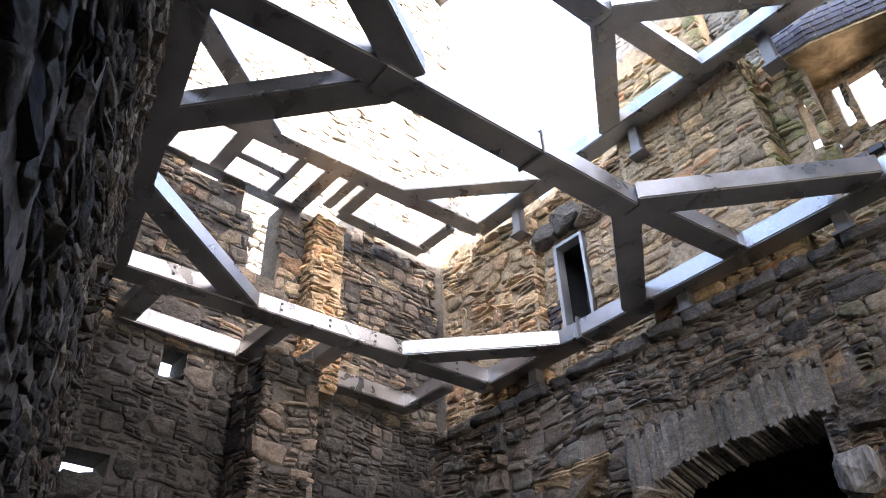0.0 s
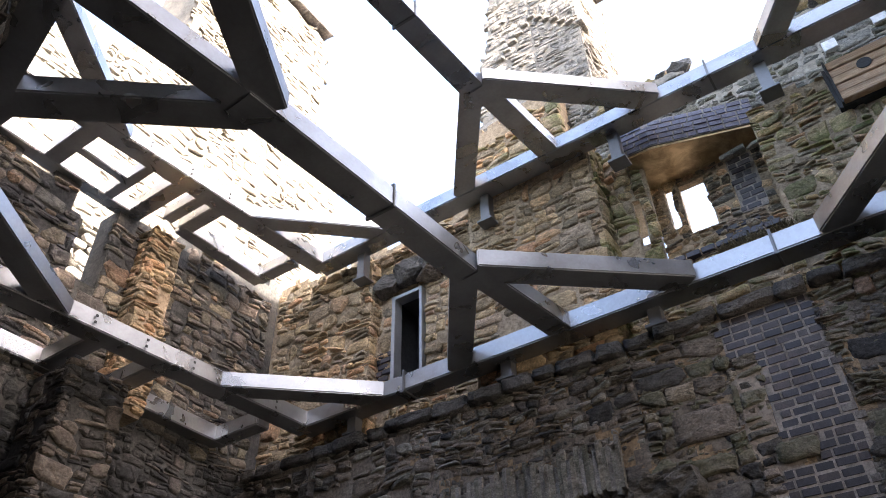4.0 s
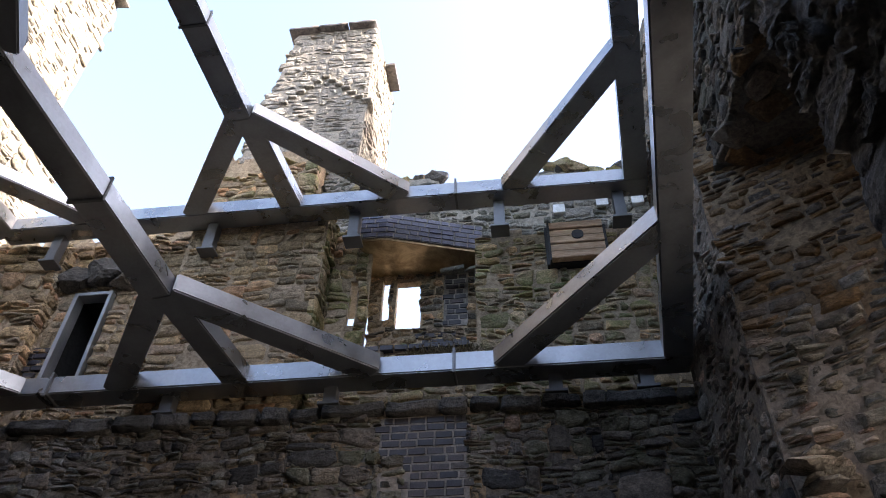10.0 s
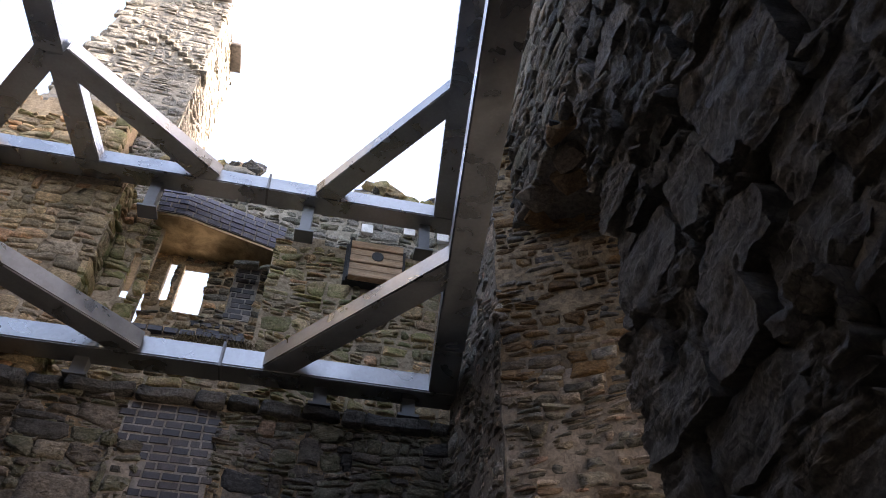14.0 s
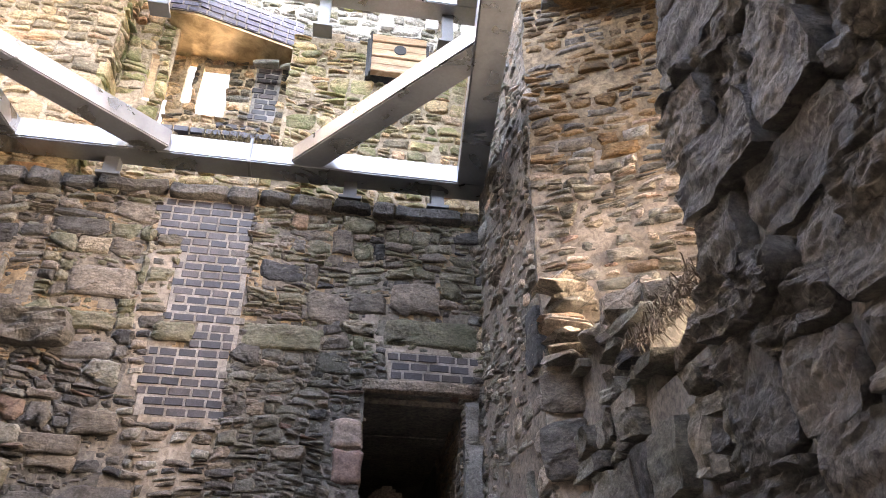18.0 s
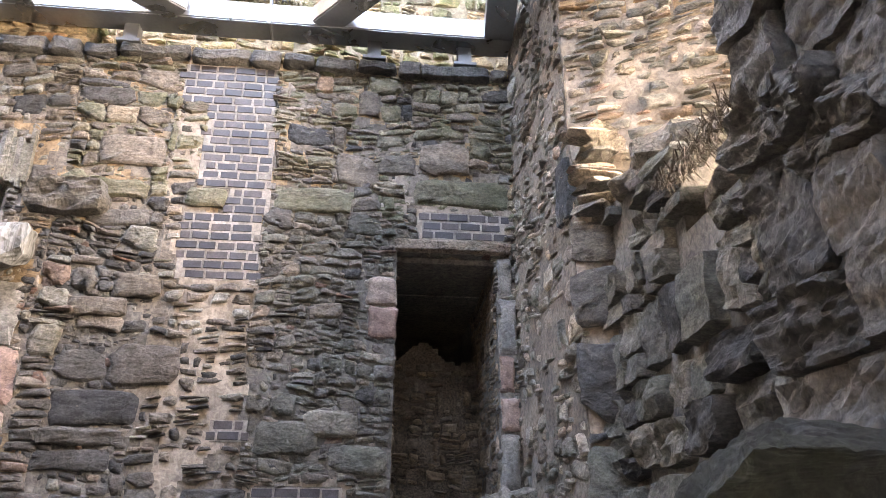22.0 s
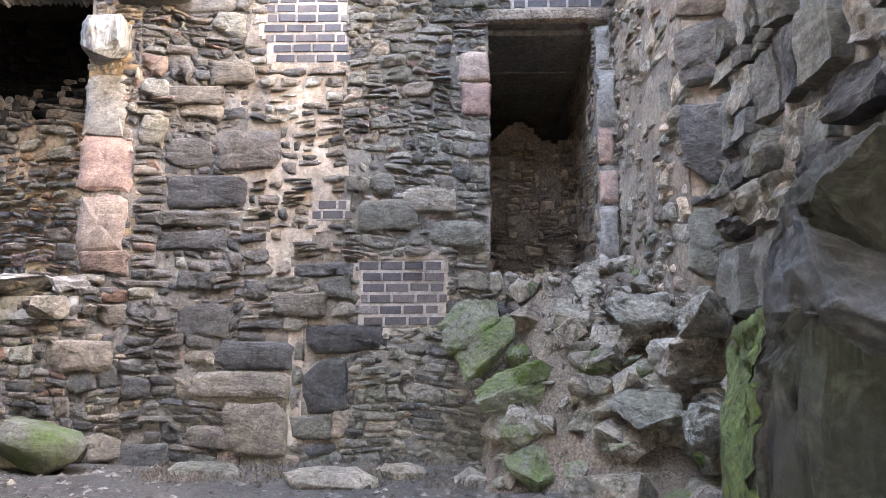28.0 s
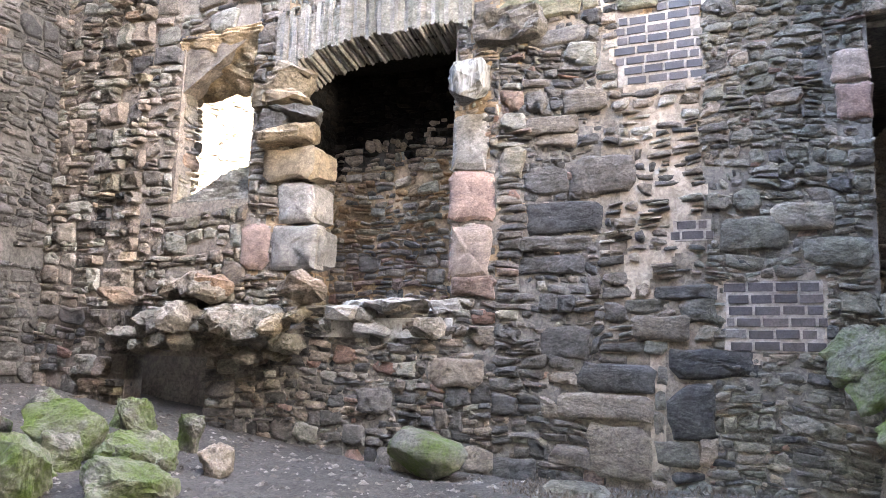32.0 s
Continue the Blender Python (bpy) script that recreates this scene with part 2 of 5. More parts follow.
M_PINK = stone_mat("pink_sandstone", [(0.0, (0.2, 0.137, 0.12)), (0.5, (0.25, 0.175, 0.15)), (1.0, (0.23, 0.185, 0.158))], stain_amt=0.3, grain=60, bump=0.25, crack=0.3)
M_BUFF = stone_mat("buff_sandstone", [(0.0, (0.22, 0.176, 0.124)), (1.0, (0.28, 0.226, 0.162))], stain_amt=0.3, grain=60, bump=0.25, crack=0.3)
M_PALE = stone_mat("pale_dressed_stone", [(0.0, (0.17, 0.165, 0.157)), (1.0, (0.25, 0.237, 0.22))], stain_amt=0.35, grain=50, bump=0.3, crack=0.3)
M_BRICK = stone_mat("blue_engineering_brick", [(0.0, (0.026, 0.024, 0.031)), (0.5, (0.042, 0.038, 0.046)), (1.0, (0.07, 0.056, 0.056))], lichen=0.06, stain_amt=0.25, grain=80, bump=0.12, rough=0.5, shine=0.45, layered=0.45, crack=0.1)
M_BRICK_LIME = stone_mat("limewashed_brick", [(0.0, (0.1, 0.092, 0.092)), (1.0, (0.18, 0.165, 0.155))], lichen=0.5, stain_amt=0.2, grain=60, bump=0.12, rough=0.85, shine=0.2, layered=0.45, crack=0.1)
M_SLATY = stone_mat("dark_slaty_rubble", [(0.0, (0.05, 0.05, 0.053)), (0.3, (0.085, 0.083, 0.082)), (0.55, (0.13, 0.12, 0.111)), (0.8, (0.068, 0.067, 0.067)), (1.0, (0.16, 0.138, 0.122))], lichen=0.15, stain_amt=0.3, crack=0.4)
M_BROWNST = stone_mat("brown_rubble", [(0.0, (0.125, 0.109, 0.093)), (0.5, (0.2, 0.171, 0.143)), (1.0, (0.26, 0.215, 0.178))], lichen=0.15, stain_amt=0.35, crack=0.4)
M_GREENST = stone_mat("greenish_buff_rubble", [(0.0, (0.15, 0.138, 0.107)), (0.5, (0.25, 0.222, 0.17)), (1.0, (0.2, 0.187, 0.15))], lichen=0.2, moss=0.3, stain_amt=0.3, crack=0.4)
M_REDST = stone_mat("red_sandstone_rubble", [(0.0, (0.16, 0.1, 0.08)), (1.0, (0.19, 0.14, 0.118))], lichen=0.15, stain_amt=0.3, crack=0.3)
M_DIM = stone_mat("dim_grey_rubble", [(0.0, (0.11, 0.105, 0.096)), (0.5, (0.19, 0.177, 0.16)), (0.8, (0.15, 0.146, 0.131)), (1.0, (0.24, 0.213, 0.182))], lichen=0.15, moss=0.12, stain_amt=0.35, crack=0.4)
M_GREYGREEN = stone_mat("grey_green_rubble", [(0.0, (0.16, 0.155, 0.14)), (0.5, (0.28, 0.266, 0.238)), (1.0, (0.22, 0.196, 0.17))], lichen=0.35, moss=0.15, stain_amt=0.3, crack=0.4)
M_OCHREST = stone_mat("ochre_stained_rubble", [(0.0, (0.15, 0.088, 0.042)), (0.5, (0.29, 0.178, 0.088)), (1.0, (0.2, 0.143, 0.09))], lichen=0.1, stain_amt=0.45, crack=0.3)
M_BRICK_SKYLIT = stone_mat("skylit_blue_brick", [(0.0, (0.075, 0.078, 0.12)), (1.0, (0.13, 0.13, 0.185))], lichen=0.1, stain_amt=0.15, grain=80, bump=0.12, rough=0.5, shine=0.5, layered=0.45, crack=0.1)
M_GRAVEL = stone_mat("dark_gravel", [(0.0, (0.045, 0.042, 0.038)), (0.6, (0.12, 0.11, 0.1)), (1.0, (0.26, 0.245, 0.225))], lichen=0.1, layered=0.45)
M_MORTAR_SHADE = plain_mat("shaded_grey_mortar", (0.035, 0.034, 0.033), (0.1, 0.095, 0.088), 26, 0.95, 0.7)
M_MORTAR = plain_mat("buff_lime_mortar", (0.1, 0.086, 0.072), (0.25, 0.21, 0.172), 30, 0.95, 0.6)
M_MORTAR_PALE = plain_mat("pale_repair_mortar", (0.2, 0.165, 0.134), (0.39, 0.325, 0.264), 24, 0.95, 0.5)
M_MORTAR_DK = plain_mat("grey_old_mortar", (0.085, 0.079, 0.072), (0.21, 0.189, 0.164), 26, 0.95, 0.7)
M_MORTAR_OR = plain_mat("ochre_mortar", (0.15, 0.105, 0.065), (0.38, 0.27, 0.165), 22, 0.95, 0.7)
M_MORTAR_TW = plain_mat("pale_harling", (0.12, 0.108, 0.09), (0.24, 0.217, 0.183), 18, 0.95, 0.5)
M_MORTAR_UP = plain_mat("skylit_ochre_mortar", (0.24, 0.175, 0.11), (0.5, 0.385, 0.26), 22, 0.95, 0.7)
M_MORTAR_CH = plain_mat("grey_buff_mortar", (0.24, 0.215, 0.18), (0.4, 0.36, 0.3), 20, 0.95, 0.5)
M_JOINT = plain_mat("pale_brick_joint", (0.2, 0.178, 0.158), (0.36, 0.32, 0.284), 30, 0.95, 0.4)
M_LITTER = plain_mat("brown_litter", (0.05, 0.039, 0.03), (0.2, 0.16, 0.123), 60, 0.95, 1.0)
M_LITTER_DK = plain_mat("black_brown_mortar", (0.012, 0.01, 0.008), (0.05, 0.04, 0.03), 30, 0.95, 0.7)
M_TWIG = plain_mat("dry_twigs", (0.07, 0.055, 0.042), (0.17, 0.14, 0.11), 40, 0.9, 0.2)
M_SOIL = plain_mat("gritty_soil", (0.017, 0.015, 0.0135), (0.06, 0.053, 0.047), 34, 0.95, 0.9)
M_SOOT_SHADE = stone_mat("soot_and_shade_stone", [(0.0, (0.004, 0.004, 0.004)), (1.0, (0.014, 0.012, 0.01))], stain_amt=0.2, shine=0.03)
M_LITSTONE = stone_mat("damp_brown_stone", [(0.0, (0.11, 0.085, 0.062)), (0.5, (0.26, 0.2, 0.145)), (1.0, (0.18, 0.148, 0.118))], stain_amt=0.4)
M_MOSS = plain_mat("green_moss", (0.016, 0.036, 0.008), (0.08, 0.12, 0.028), 45, 1.0, 0.8)
M_LICHEN = stone_mat("grey_lichened_rock", [(0.0, (0.05, 0.053, 0.058)), (1.0, (0.085, 0.09, 0.097))], lichen=0.62, bump=0.9, layered=0.45, grain=35, crack=0.3)
M_DROPPINGS = plain_mat("white_streaked_stone", (0.06, 0.057, 0.052), (0.27, 0.27, 0.262), 22, 0.9, 0.4, (1, 1, 0.12))
M_BOULDER = stone_mat("dark_fractured_rock", [(0.0, (0.026, 0.026, 0.026)), (1.0, (0.042, 0.041, 0.039))], lichen=0.25, moss=0.3, green=0.5, bump=0.9, layered=0.45, grain=30, crack=0.5)
M_STEEL = steel_mat("galvanised_steel")
M_ZINC = steel_mat("pale_metal_frame", (0.3, 0.33, 0.36), 0.5)
M_DARKSTEEL = steel_mat("dull_steel", (0.2, 0.2, 0.21), 0.55)
M_WOOD = plain_mat("weathered_cedar", (0.42, 0.24, 0.13), (0.62, 0.43, 0.28), 9, 0.75, 0.25, (1, 1, 9))
M_BLACK = plain_mat("black_paint_and_hole_dark", (0.01, 0.01, 0.01), (0.03, 0.03, 0.03), 20, 0.6, 0.1)
M_WHITE = plain_mat("white_plastic", (0.6, 0.6, 0.6), (0.78, 0.78, 0.78), 20, 0.5, 0.05)
M_GRASS = plain_mat("dry_grass", (0.1, 0.075, 0.035), (0.24, 0.18, 0.09), 40, 0.9, 0.2)
M_COPPER = plain_mat("stained_bronze_sheet", (0.3, 0.21, 0.11), (0.6, 0.45, 0.26), 5, 0.38, 0.1)
M_COPPER.node_tree.nodes["Principled BSDF"].inputs["Metallic"].default_value = 0.55
M_SLATE = plain_mat("roof_slate", (0.07, 0.065, 0.065), (0.17, 0.15, 0.14), 20, 0.8, 0.4)
M_LIME = plain_mat("limewash_crust", (0.13, 0.125, 0.115), (0.4, 0.39, 0.37), 14, 0.9, 0.7)


# ---- building blocks ----
def part(name, bm, material, parent=None, label="", smooth=False):
    me = bpy.data.meshes.new(name)
    bm.to_mesh(me)
    bm.free()
    me.materials.append(material)
    if smooth:
        me.polygons.foreach_set("use_smooth", [True] * len(me.polygons))
    ob = new(name, me)
    if parent:
        ob.parent = parent
    if label:
        tagged(ob, label)
    return ob


def raw(name, verts, faces, material, parent=None, label="", smooth=False):
    me = bpy.data.meshes.new(name)
    me.from_pydata([tuple(v) for v in verts], [], [tuple(f) for f in faces])
    me.update()
    me.materials.append(material)
    if smooth:
        me.polygons.foreach_set("use_smooth", [True] * len(me.polygons))
    ob = new(name, me)
    if parent:
        ob.parent = parent
    if label:
        tagged(ob, label)
    return ob


def empty(name, label, category, group="", kind=""):
    return tagged(new(name), label, category, group, kind)


def box_bm(x0, x1, y0, y1, z0, z1, bevel=0.0, m=None):
    bm = bmesh.new()
    bmesh.ops.create_cube(bm, size=1)
    bmesh.ops.transform(bm, matrix=Matrix.Translation(((x0 + x1) / 2, (y0 + y1) / 2, (z0 + z1) / 2)) @ Matrix.Diagonal((x1 - x0, y1 - y0, z1 - z0, 1)), verts=bm.verts)
    if bevel:
        bmesh.ops.bevel(bm, geom=bm.edges[:], offset=bevel, segments=2, affect="EDGES")
    if m:
        bmesh.ops.transform(bm, matrix=m, verts=bm.verts)
    return bm


UP = Vector((0, 0, 1))


class Face:
    """A wall face: u runs along it, v is the height, d stands out of it towards the room."""

    def __init__(self, origin, normal):
        self.o, self.n = Vector((*origin, 0)), Vector((*normal, 0)).normalized()
        self.u = UP.cross(self.n)

    def pt(self, u, v, d=0.0):
        return self.o + self.u * u + UP * v + self.n * d

    def matrix(self, u, v, d, w, h, t, spin=0.0):
        m = Matrix((self.u, UP, self.n)).transposed().to_4x4()
        return Matrix.Translation(self.pt(u, v, d)) @ m @ Matrix.Rotation(spin, 4, "Z") @ Matrix.Diagonal((w, h, t, 1))


def lines(a, b, cuts, step):
    pts = sorted({round(c, 4) for c in (a, b, *cuts) if a <= c <= b})
    out = [pts[0]]
    for p, q in zip(pts, pts[1:]):
        n = max(1, math.ceil((q - p) / step))
        out += [p + (q - p) * k / n for k in range(1, n + 1)]
    return out


def inside(u, v, rects):
    return any(r[0] < u < r[1] and r[2] < v < r[3] for r in rects)


def slab(name, f, u0, u1, v0, v1, holes, thick, material, label, top=None, step=0.16, rough=0.02, front=0.0, keep=None):
    """The core of a wall, with openings through it and, where top(u) is given, a ragged head."""
    us = lines(u0, u1, [c for h in holes for c in h[:2]], step)
    vs = lines(v0, v1, [c for h in holes for c in h[2:]], step)
    full = [[not inside((a + b) / 2, (c + d) / 2, holes) and (top is None or (c + d) / 2 < top((a + b) / 2)) and (keep is None or keep((a + b) / 2, (c + d) / 2)) for c, d in zip(vs, vs[1:])] for a, b in zip(us, us[1:])]
    nu, nv = len(us) - 1, len(vs) - 1
    verts, faces, ids = [], [], {}

    def vid(i, j, back):
        if (i, j, back) not in ids:
            ids[i, j, back] = len(verts)
            d = -thick if back else front + rough * (noise.noise(f.pt(us[i], vs[j]) * 3.1) + 0.6 * noise.noise(f.pt(us[i], vs[j]) * 9.0))
            verts.append(f.pt(us[i], vs[j], d))
        return ids[i, j, back]

    for i in range(nu):
        for j in range(nv):
            if not full[i][j]:
                continue
            q = [(i, j), (i + 1, j), (i + 1, j + 1), (i, j + 1)]
            faces.append([vid(*p, False) for p in q])
            faces.append([vid(*p, True) for p in reversed(q)])
            for (di, dj), (p, r) in zip(((0, -1), (1, 0), (0, 1), (-1, 0)), zip(q, q[1:] + q[:1])):
                a, b = i + di, j + dj
                if not (0 <= a < nu and 0 <= b < nv and full[a][b]):
                    faces.append([vid(*r, False), vid(*p, False), vid(*p, True), vid(*r, True)])
    ob = raw(name, verts, faces, material[0] if isinstance(material, tuple) else material)
    if isinstance(material, tuple):
        for m in material[1]:
            ob.data.materials.append(m)
        for q in ob.data.polygons:
            c = q.center - f.o
            q.material_index = material[2](c.dot(f.u), c.z)
    return tagged(ob, label, "wall", kind="structure")


LATER = []      # loose pieces of walls, linked last


def pack(u0, u1, v0, v1, taken, rng, hs, ws, split, top=None):
    """Courses of uneven stones that fill a rectangle round what is taken: (u, v, w, h)."""
    out, v = [], v0
    while v < v1 - 0.03:
        h = rng.uniform(*hs) * (0.6 if rng.random() < 0.3 else 1)
        h = min(h, v1 - v)
        spans, cur = [], u0
        for a, b in sorted((r[0], r[1]) for r in taken if min(r[3], v + h) - max(r[2], v) > 0.35 * h):
            if a > cur:
                spans.append((cur, min(a, u1)))
            cur = max(cur, b)
        if cur < u1:
            spans.append((cur, u1))
        for a, b in spans:
            u = a
            while u < b - 0.035:
                w = min(rng.uniform(*ws) * (h / hs[1]) ** 0.4, b - u)
                if b - u - w < 0.07:
                    w = b - u
                k = 1 if rng.random() > split or h < 0.09 else rng.choice((2, 2, 3, 4))
                cuts = sorted([0.0, 1.0] + [(i + rng.uniform(-0.25, 0.25)) / k for i in range(1, k)])
                for c, d in zip(cuts, cuts[1:]):
                    jig = rng.uniform(-0.012, 0.012)
                    hh = (d - c) * h
                    ww = w
                    uc, vc = u + w / 2, v + (c + d) / 2 * h + jig
                    if k > 1 and w > 0.22 and rng.random() < 0.5:
                        cut = rng.uniform(0.35, 0.65)
                        if top is None or vc + hh < top(u + w * cut / 2):
                            out.append((u + w * cut / 2, vc, w * cut, hh))
                        uc, ww = u + w * (1 + cut) / 2, w * (1 - cut)
                    if top is None or vc + hh < top(uc):
                        out.append((uc, vc, ww, hh))
                u += w
        v += h
    return out


def warp(u, v, seed):
    """A gentle drift of the beds, the same for neighbouring stones."""
    p = Vector((u * 1.1 + seed * 3.3, v * 1.6, seed * 0.7))
    q = Vector((u * 4.2, v * 6.0 + seed, 5.1))
    return (u + 0.06 * noise.noise(p) + 0.03 * noise.noise(q), v + 0.09 * noise.noise(p + Vector((7, 3, 1))) + 0.034 * noise.noise(q + Vector((2, 9, 4))))


def fractured(f, poly, out, rng, depth=0.06, arris=0.012, tilt=0.02, coarse=0.01):
    """A broken stone with the outline poly (u, v): worn arris, tilted and faceted front."""
    n = len(poly)
    cu, cv = sum(p[0] for p in poly) / n, sum(p[1] for p in poly) / n
    size = max(0.03, min(max(p[0] for p in poly) - min(p[0] for p in poly), max(p[1] for p in poly) - min(p[1] for p in poly)))
    tu, tv = rng.uniform(-1, 1) * tilt, rng.uniform(-1.1, 0.7) * tilt
    k1 = max(0.6, 1 - 2.2 * arris / size)
    rings = [(1.0, -depth, 0.0), (1.0, out - min(0.018, 0.15 * size + 0.004), 0.004), (k1, out, coarse * 0.6)]
    if size > 0.09:
        rings.append((k1 * 0.62, out + 0.003, coarse))
    if size > 0.2:
        rings.append((k1 * 0.3, out + 0.004, coarse))
    verts, faces = [], []
    for k, (s, d, j) in enumerate(rings):
        for u, v in poly:
            a, b = (u - cu) * s, (v - cv) * s
            lean = (tu * a + tv * b) / size if k else 0.0
            verts.append(f.pt(cu + a + rng.uniform(-1, 1) * j * 0.8, cv + b + rng.uniform(-1, 1) * j * 0.8, d + lean + rng.uniform(-1, 1) * j))
    verts.append(f.pt(cu, cv, out + rng.uniform(-0.5, 1) * coarse))
    for r in range(len(rings) - 1):
        for k in range(n):
            m = (k + 1) % n
            faces.append((r * n + k, r * n + m, (r + 1) * n + m, (r + 1) * n + k))
    last = (len(rings) - 1) * n
    faces += [(last + k, last + (k + 1) % n, last + n) for k in range(n)]
    return verts, faces, 2 * n


def soft_fronts(ob, first):
    """Shade the broken fronts softly and keep the arrises sharp."""
    flags = [False] * len(ob.data.polygons)
    for a, b in first:
        flags[a:b] = [True] * (b - a)
    ob.data.polygons.foreach_set("use_smooth", flags)
    return ob


def outline(u0, u1, v0, v1, rng, gap, seed, cut=0.4, bend=True):
    """The uneven outline of one stone in its bed, corners knocked off."""
    w, h = u1 - u0 - gap, v1 - v0 - gap
    u0, v0 = u0 + gap / 2, v0 + gap / 2
    pts = []
    c = [rng.random() ** 1.6 * cut * min(w, h) + 0.04 * min(w, h) for _ in range(4)]
    j = 0.06 * min(w, h)
    for (x, y), (dx, dy), r in (((u0, v0), (0, 1), c[0]), ((u0 + w, v0), (-1, 0), c[1]), ((u0 + w, v0 + h), (0, -1), c[2]), ((u0, v0 + h), (1, 0), c[3])):
        e = (dy, -dx)
        pts += [(x + dx * r * rng.uniform(0.6, 1.5), y + dy * r * rng.uniform(0.6, 1.5)), (x + e[0] * r * rng.uniform(0.6, 2.2), y + e[1] * r * rng.uniform(0.6, 1.4))]
        L = w if e[0] else h
        if L > 0.1:
            s = rng.uniform(0.35, 0.65) * L
            pts.append((x + e[0] * s - dx * 0, y + e[1] * s))
    pts = [(x + rng.uniform(-j, j), y + rng.uniform(-j, j)) for x, y in pts]
    return [warp(x, y, seed) for x, y in pts] if bend else pts


def rubble(wall, f, area, taken, seed, material, hs=(0.07, 0.24), ws=(0.12, 0.42), split=0.5, proud=(0.02, 0.07), joint=-0.008, near=None, top=None, loose=0.04, depth=0.06, flush=0.5, drift=1):
    """Stones set in a wall's face; material may be a function of the place. Those inside near = (u0, u1, v0, v1) are pieces of their own."""
    rng = random.Random(seed)
    heaps, count = {}, 0
    u = area[0]
    while u < area[1] - 0.01:
        w = rng.uniform(0.7, 1.5)
        w = area[1] - u if area[1] - u - w < 0.5 else w
        for uc, vc, sw, sh in pack(u, u + w, area[2] + rng.uniform(-0.06, 0), area[3], taken, rng, hs, ws, split, top):
            if rng.random() < loose:
                continue
            gap = rng.uniform(0.004, 0.016) + max(0.0, joint)
            poly = outline(uc - sw / 2, uc + sw / 2, vc - sh / 2, vc + sh / 2, rng, min(gap, 0.3 * sh), drift)
            cu, cv = sum(p[0] for p in poly) / len(poly), sum(p[1] for p in poly) / len(poly)
            if inside(cu, cv, taken):
                continue
            m = material(cu, cv, rng) if callable(material) else material
            if m is None:
                continue
            out = flush * (proud[0] + (proud[1] - proud[0]) * rng.random() ** 1.4)
            vs, fs, edge = fractured(f, poly, out, rng, depth, arris=rng.uniform(0.006, 0.018), tilt=0.012 + 0.4 * out, coarse=0.003 + 0.05 * min(0.1, sh))
            if near and near[0] < cu < near[1] and near[2] < cv < near[3] and count < 290:
                count += 1
                LATER.append((wall, edge, m, (vs, fs)))
                continue
            verts, faces, runs = heaps.setdefault(m.name, ([], [], [], m))[:3]
            base = len(verts)
            verts += vs
            runs.append((len(faces) + edge, len(faces) + len(fs)))
            faces += [[i + base for i in q] for q in fs]
        u += w
    for verts, faces, runs, m in heaps.values():
        tagged(soft_fronts(raw("rubble", verts, faces, m, wall), runs), kind="stuff")


def set_stone(name, f, rect, out, material, parent, seed, label="", depth=0.12, cut=0.26, coarse=0.008, arris=0.014):
    """A single large stone of a wall, at its own place."""
    rng = random.Random(seed * 17 + 3)
    poly = outline(*rect, rng, 0.012, 0, cut, False)
    more = []
    for (a, b), (c, d) in zip(poly, poly[1:] + poly[:1]):
        more.append((a, b))
        if math.hypot(c - a, d - b) > 0.12:
            more.append(((a + c) / 2 + rng.uniform(-0.012, 0.012), (b + d) / 2 + rng.uniform(-0.012, 0.012)))
    vs, fs, edge = fractured(f, more, out, rng, depth, arris, 0.014, coarse)
    return soft_fronts(raw(name, vs, fs, material, parent, label), [(edge, len(fs))])


def brick_template(material):
    bm = box_bm(-0.5, 0.5, -0.5, 0.5, -0.5, 0.5)
    bmesh.ops.bevel(bm, geom=[e for e in bm.edges], offset=0.03, segments=1, affect="EDGES")
    me = bpy.data.meshes.new("brick")
    bm.to_mesh(me)
    bm.free()
    me.materials.append(material)
    return me


BRICK = {m.name: brick_template(m) for m in (M_BRICK, M_BRICK_LIME, M_BRICK_SKYLIT)}
BRNG = random.Random(11)


def bricks(wall, f, u0, u1, v0, v1, proud=0.016, tooth=(0.0, 0.0), wash=None, L=0.142, base=M_BRICK):
    """Courses of stretchers and headers, each brick a piece of the wall; tooth: how ragged its two ends are."""
    rows = max(1, round((v1 - v0) / 0.077))
    for r in range(rows):
        a0, a1 = u0 + BRNG.uniform(-1, 1) * tooth[0], u1 + BRNG.uniform(-1, 1) * tooth[1]
        u = a0 + (0.0 if r % 2 else -0.07) + BRNG.uniform(-0.012, 0.012)
        while u + 0.05 < a1:
            size = L * (0.62 if BRNG.random() < 0.15 else 1.0) + BRNG.uniform(-0.02, 0.015)
            a, e = max(u, a0), min(u + size, a1)
            if e - a > 0.04:
                vc = v0 + (r + 0.5) * (v1 - v0) / rows
                m = f.matrix((a + e) / 2, vc + BRNG.uniform(-0.003, 0.003), proud - 0.05 + BRNG.uniform(-0.006, 0.004), e - a, 0.057, 0.1, BRNG.uniform(-0.018, 0.018))
                LATER.append((wall, -1, M_BRICK_LIME if wash and wash((a + e) / 2, vc) else base, m))
            u = e + 0.017


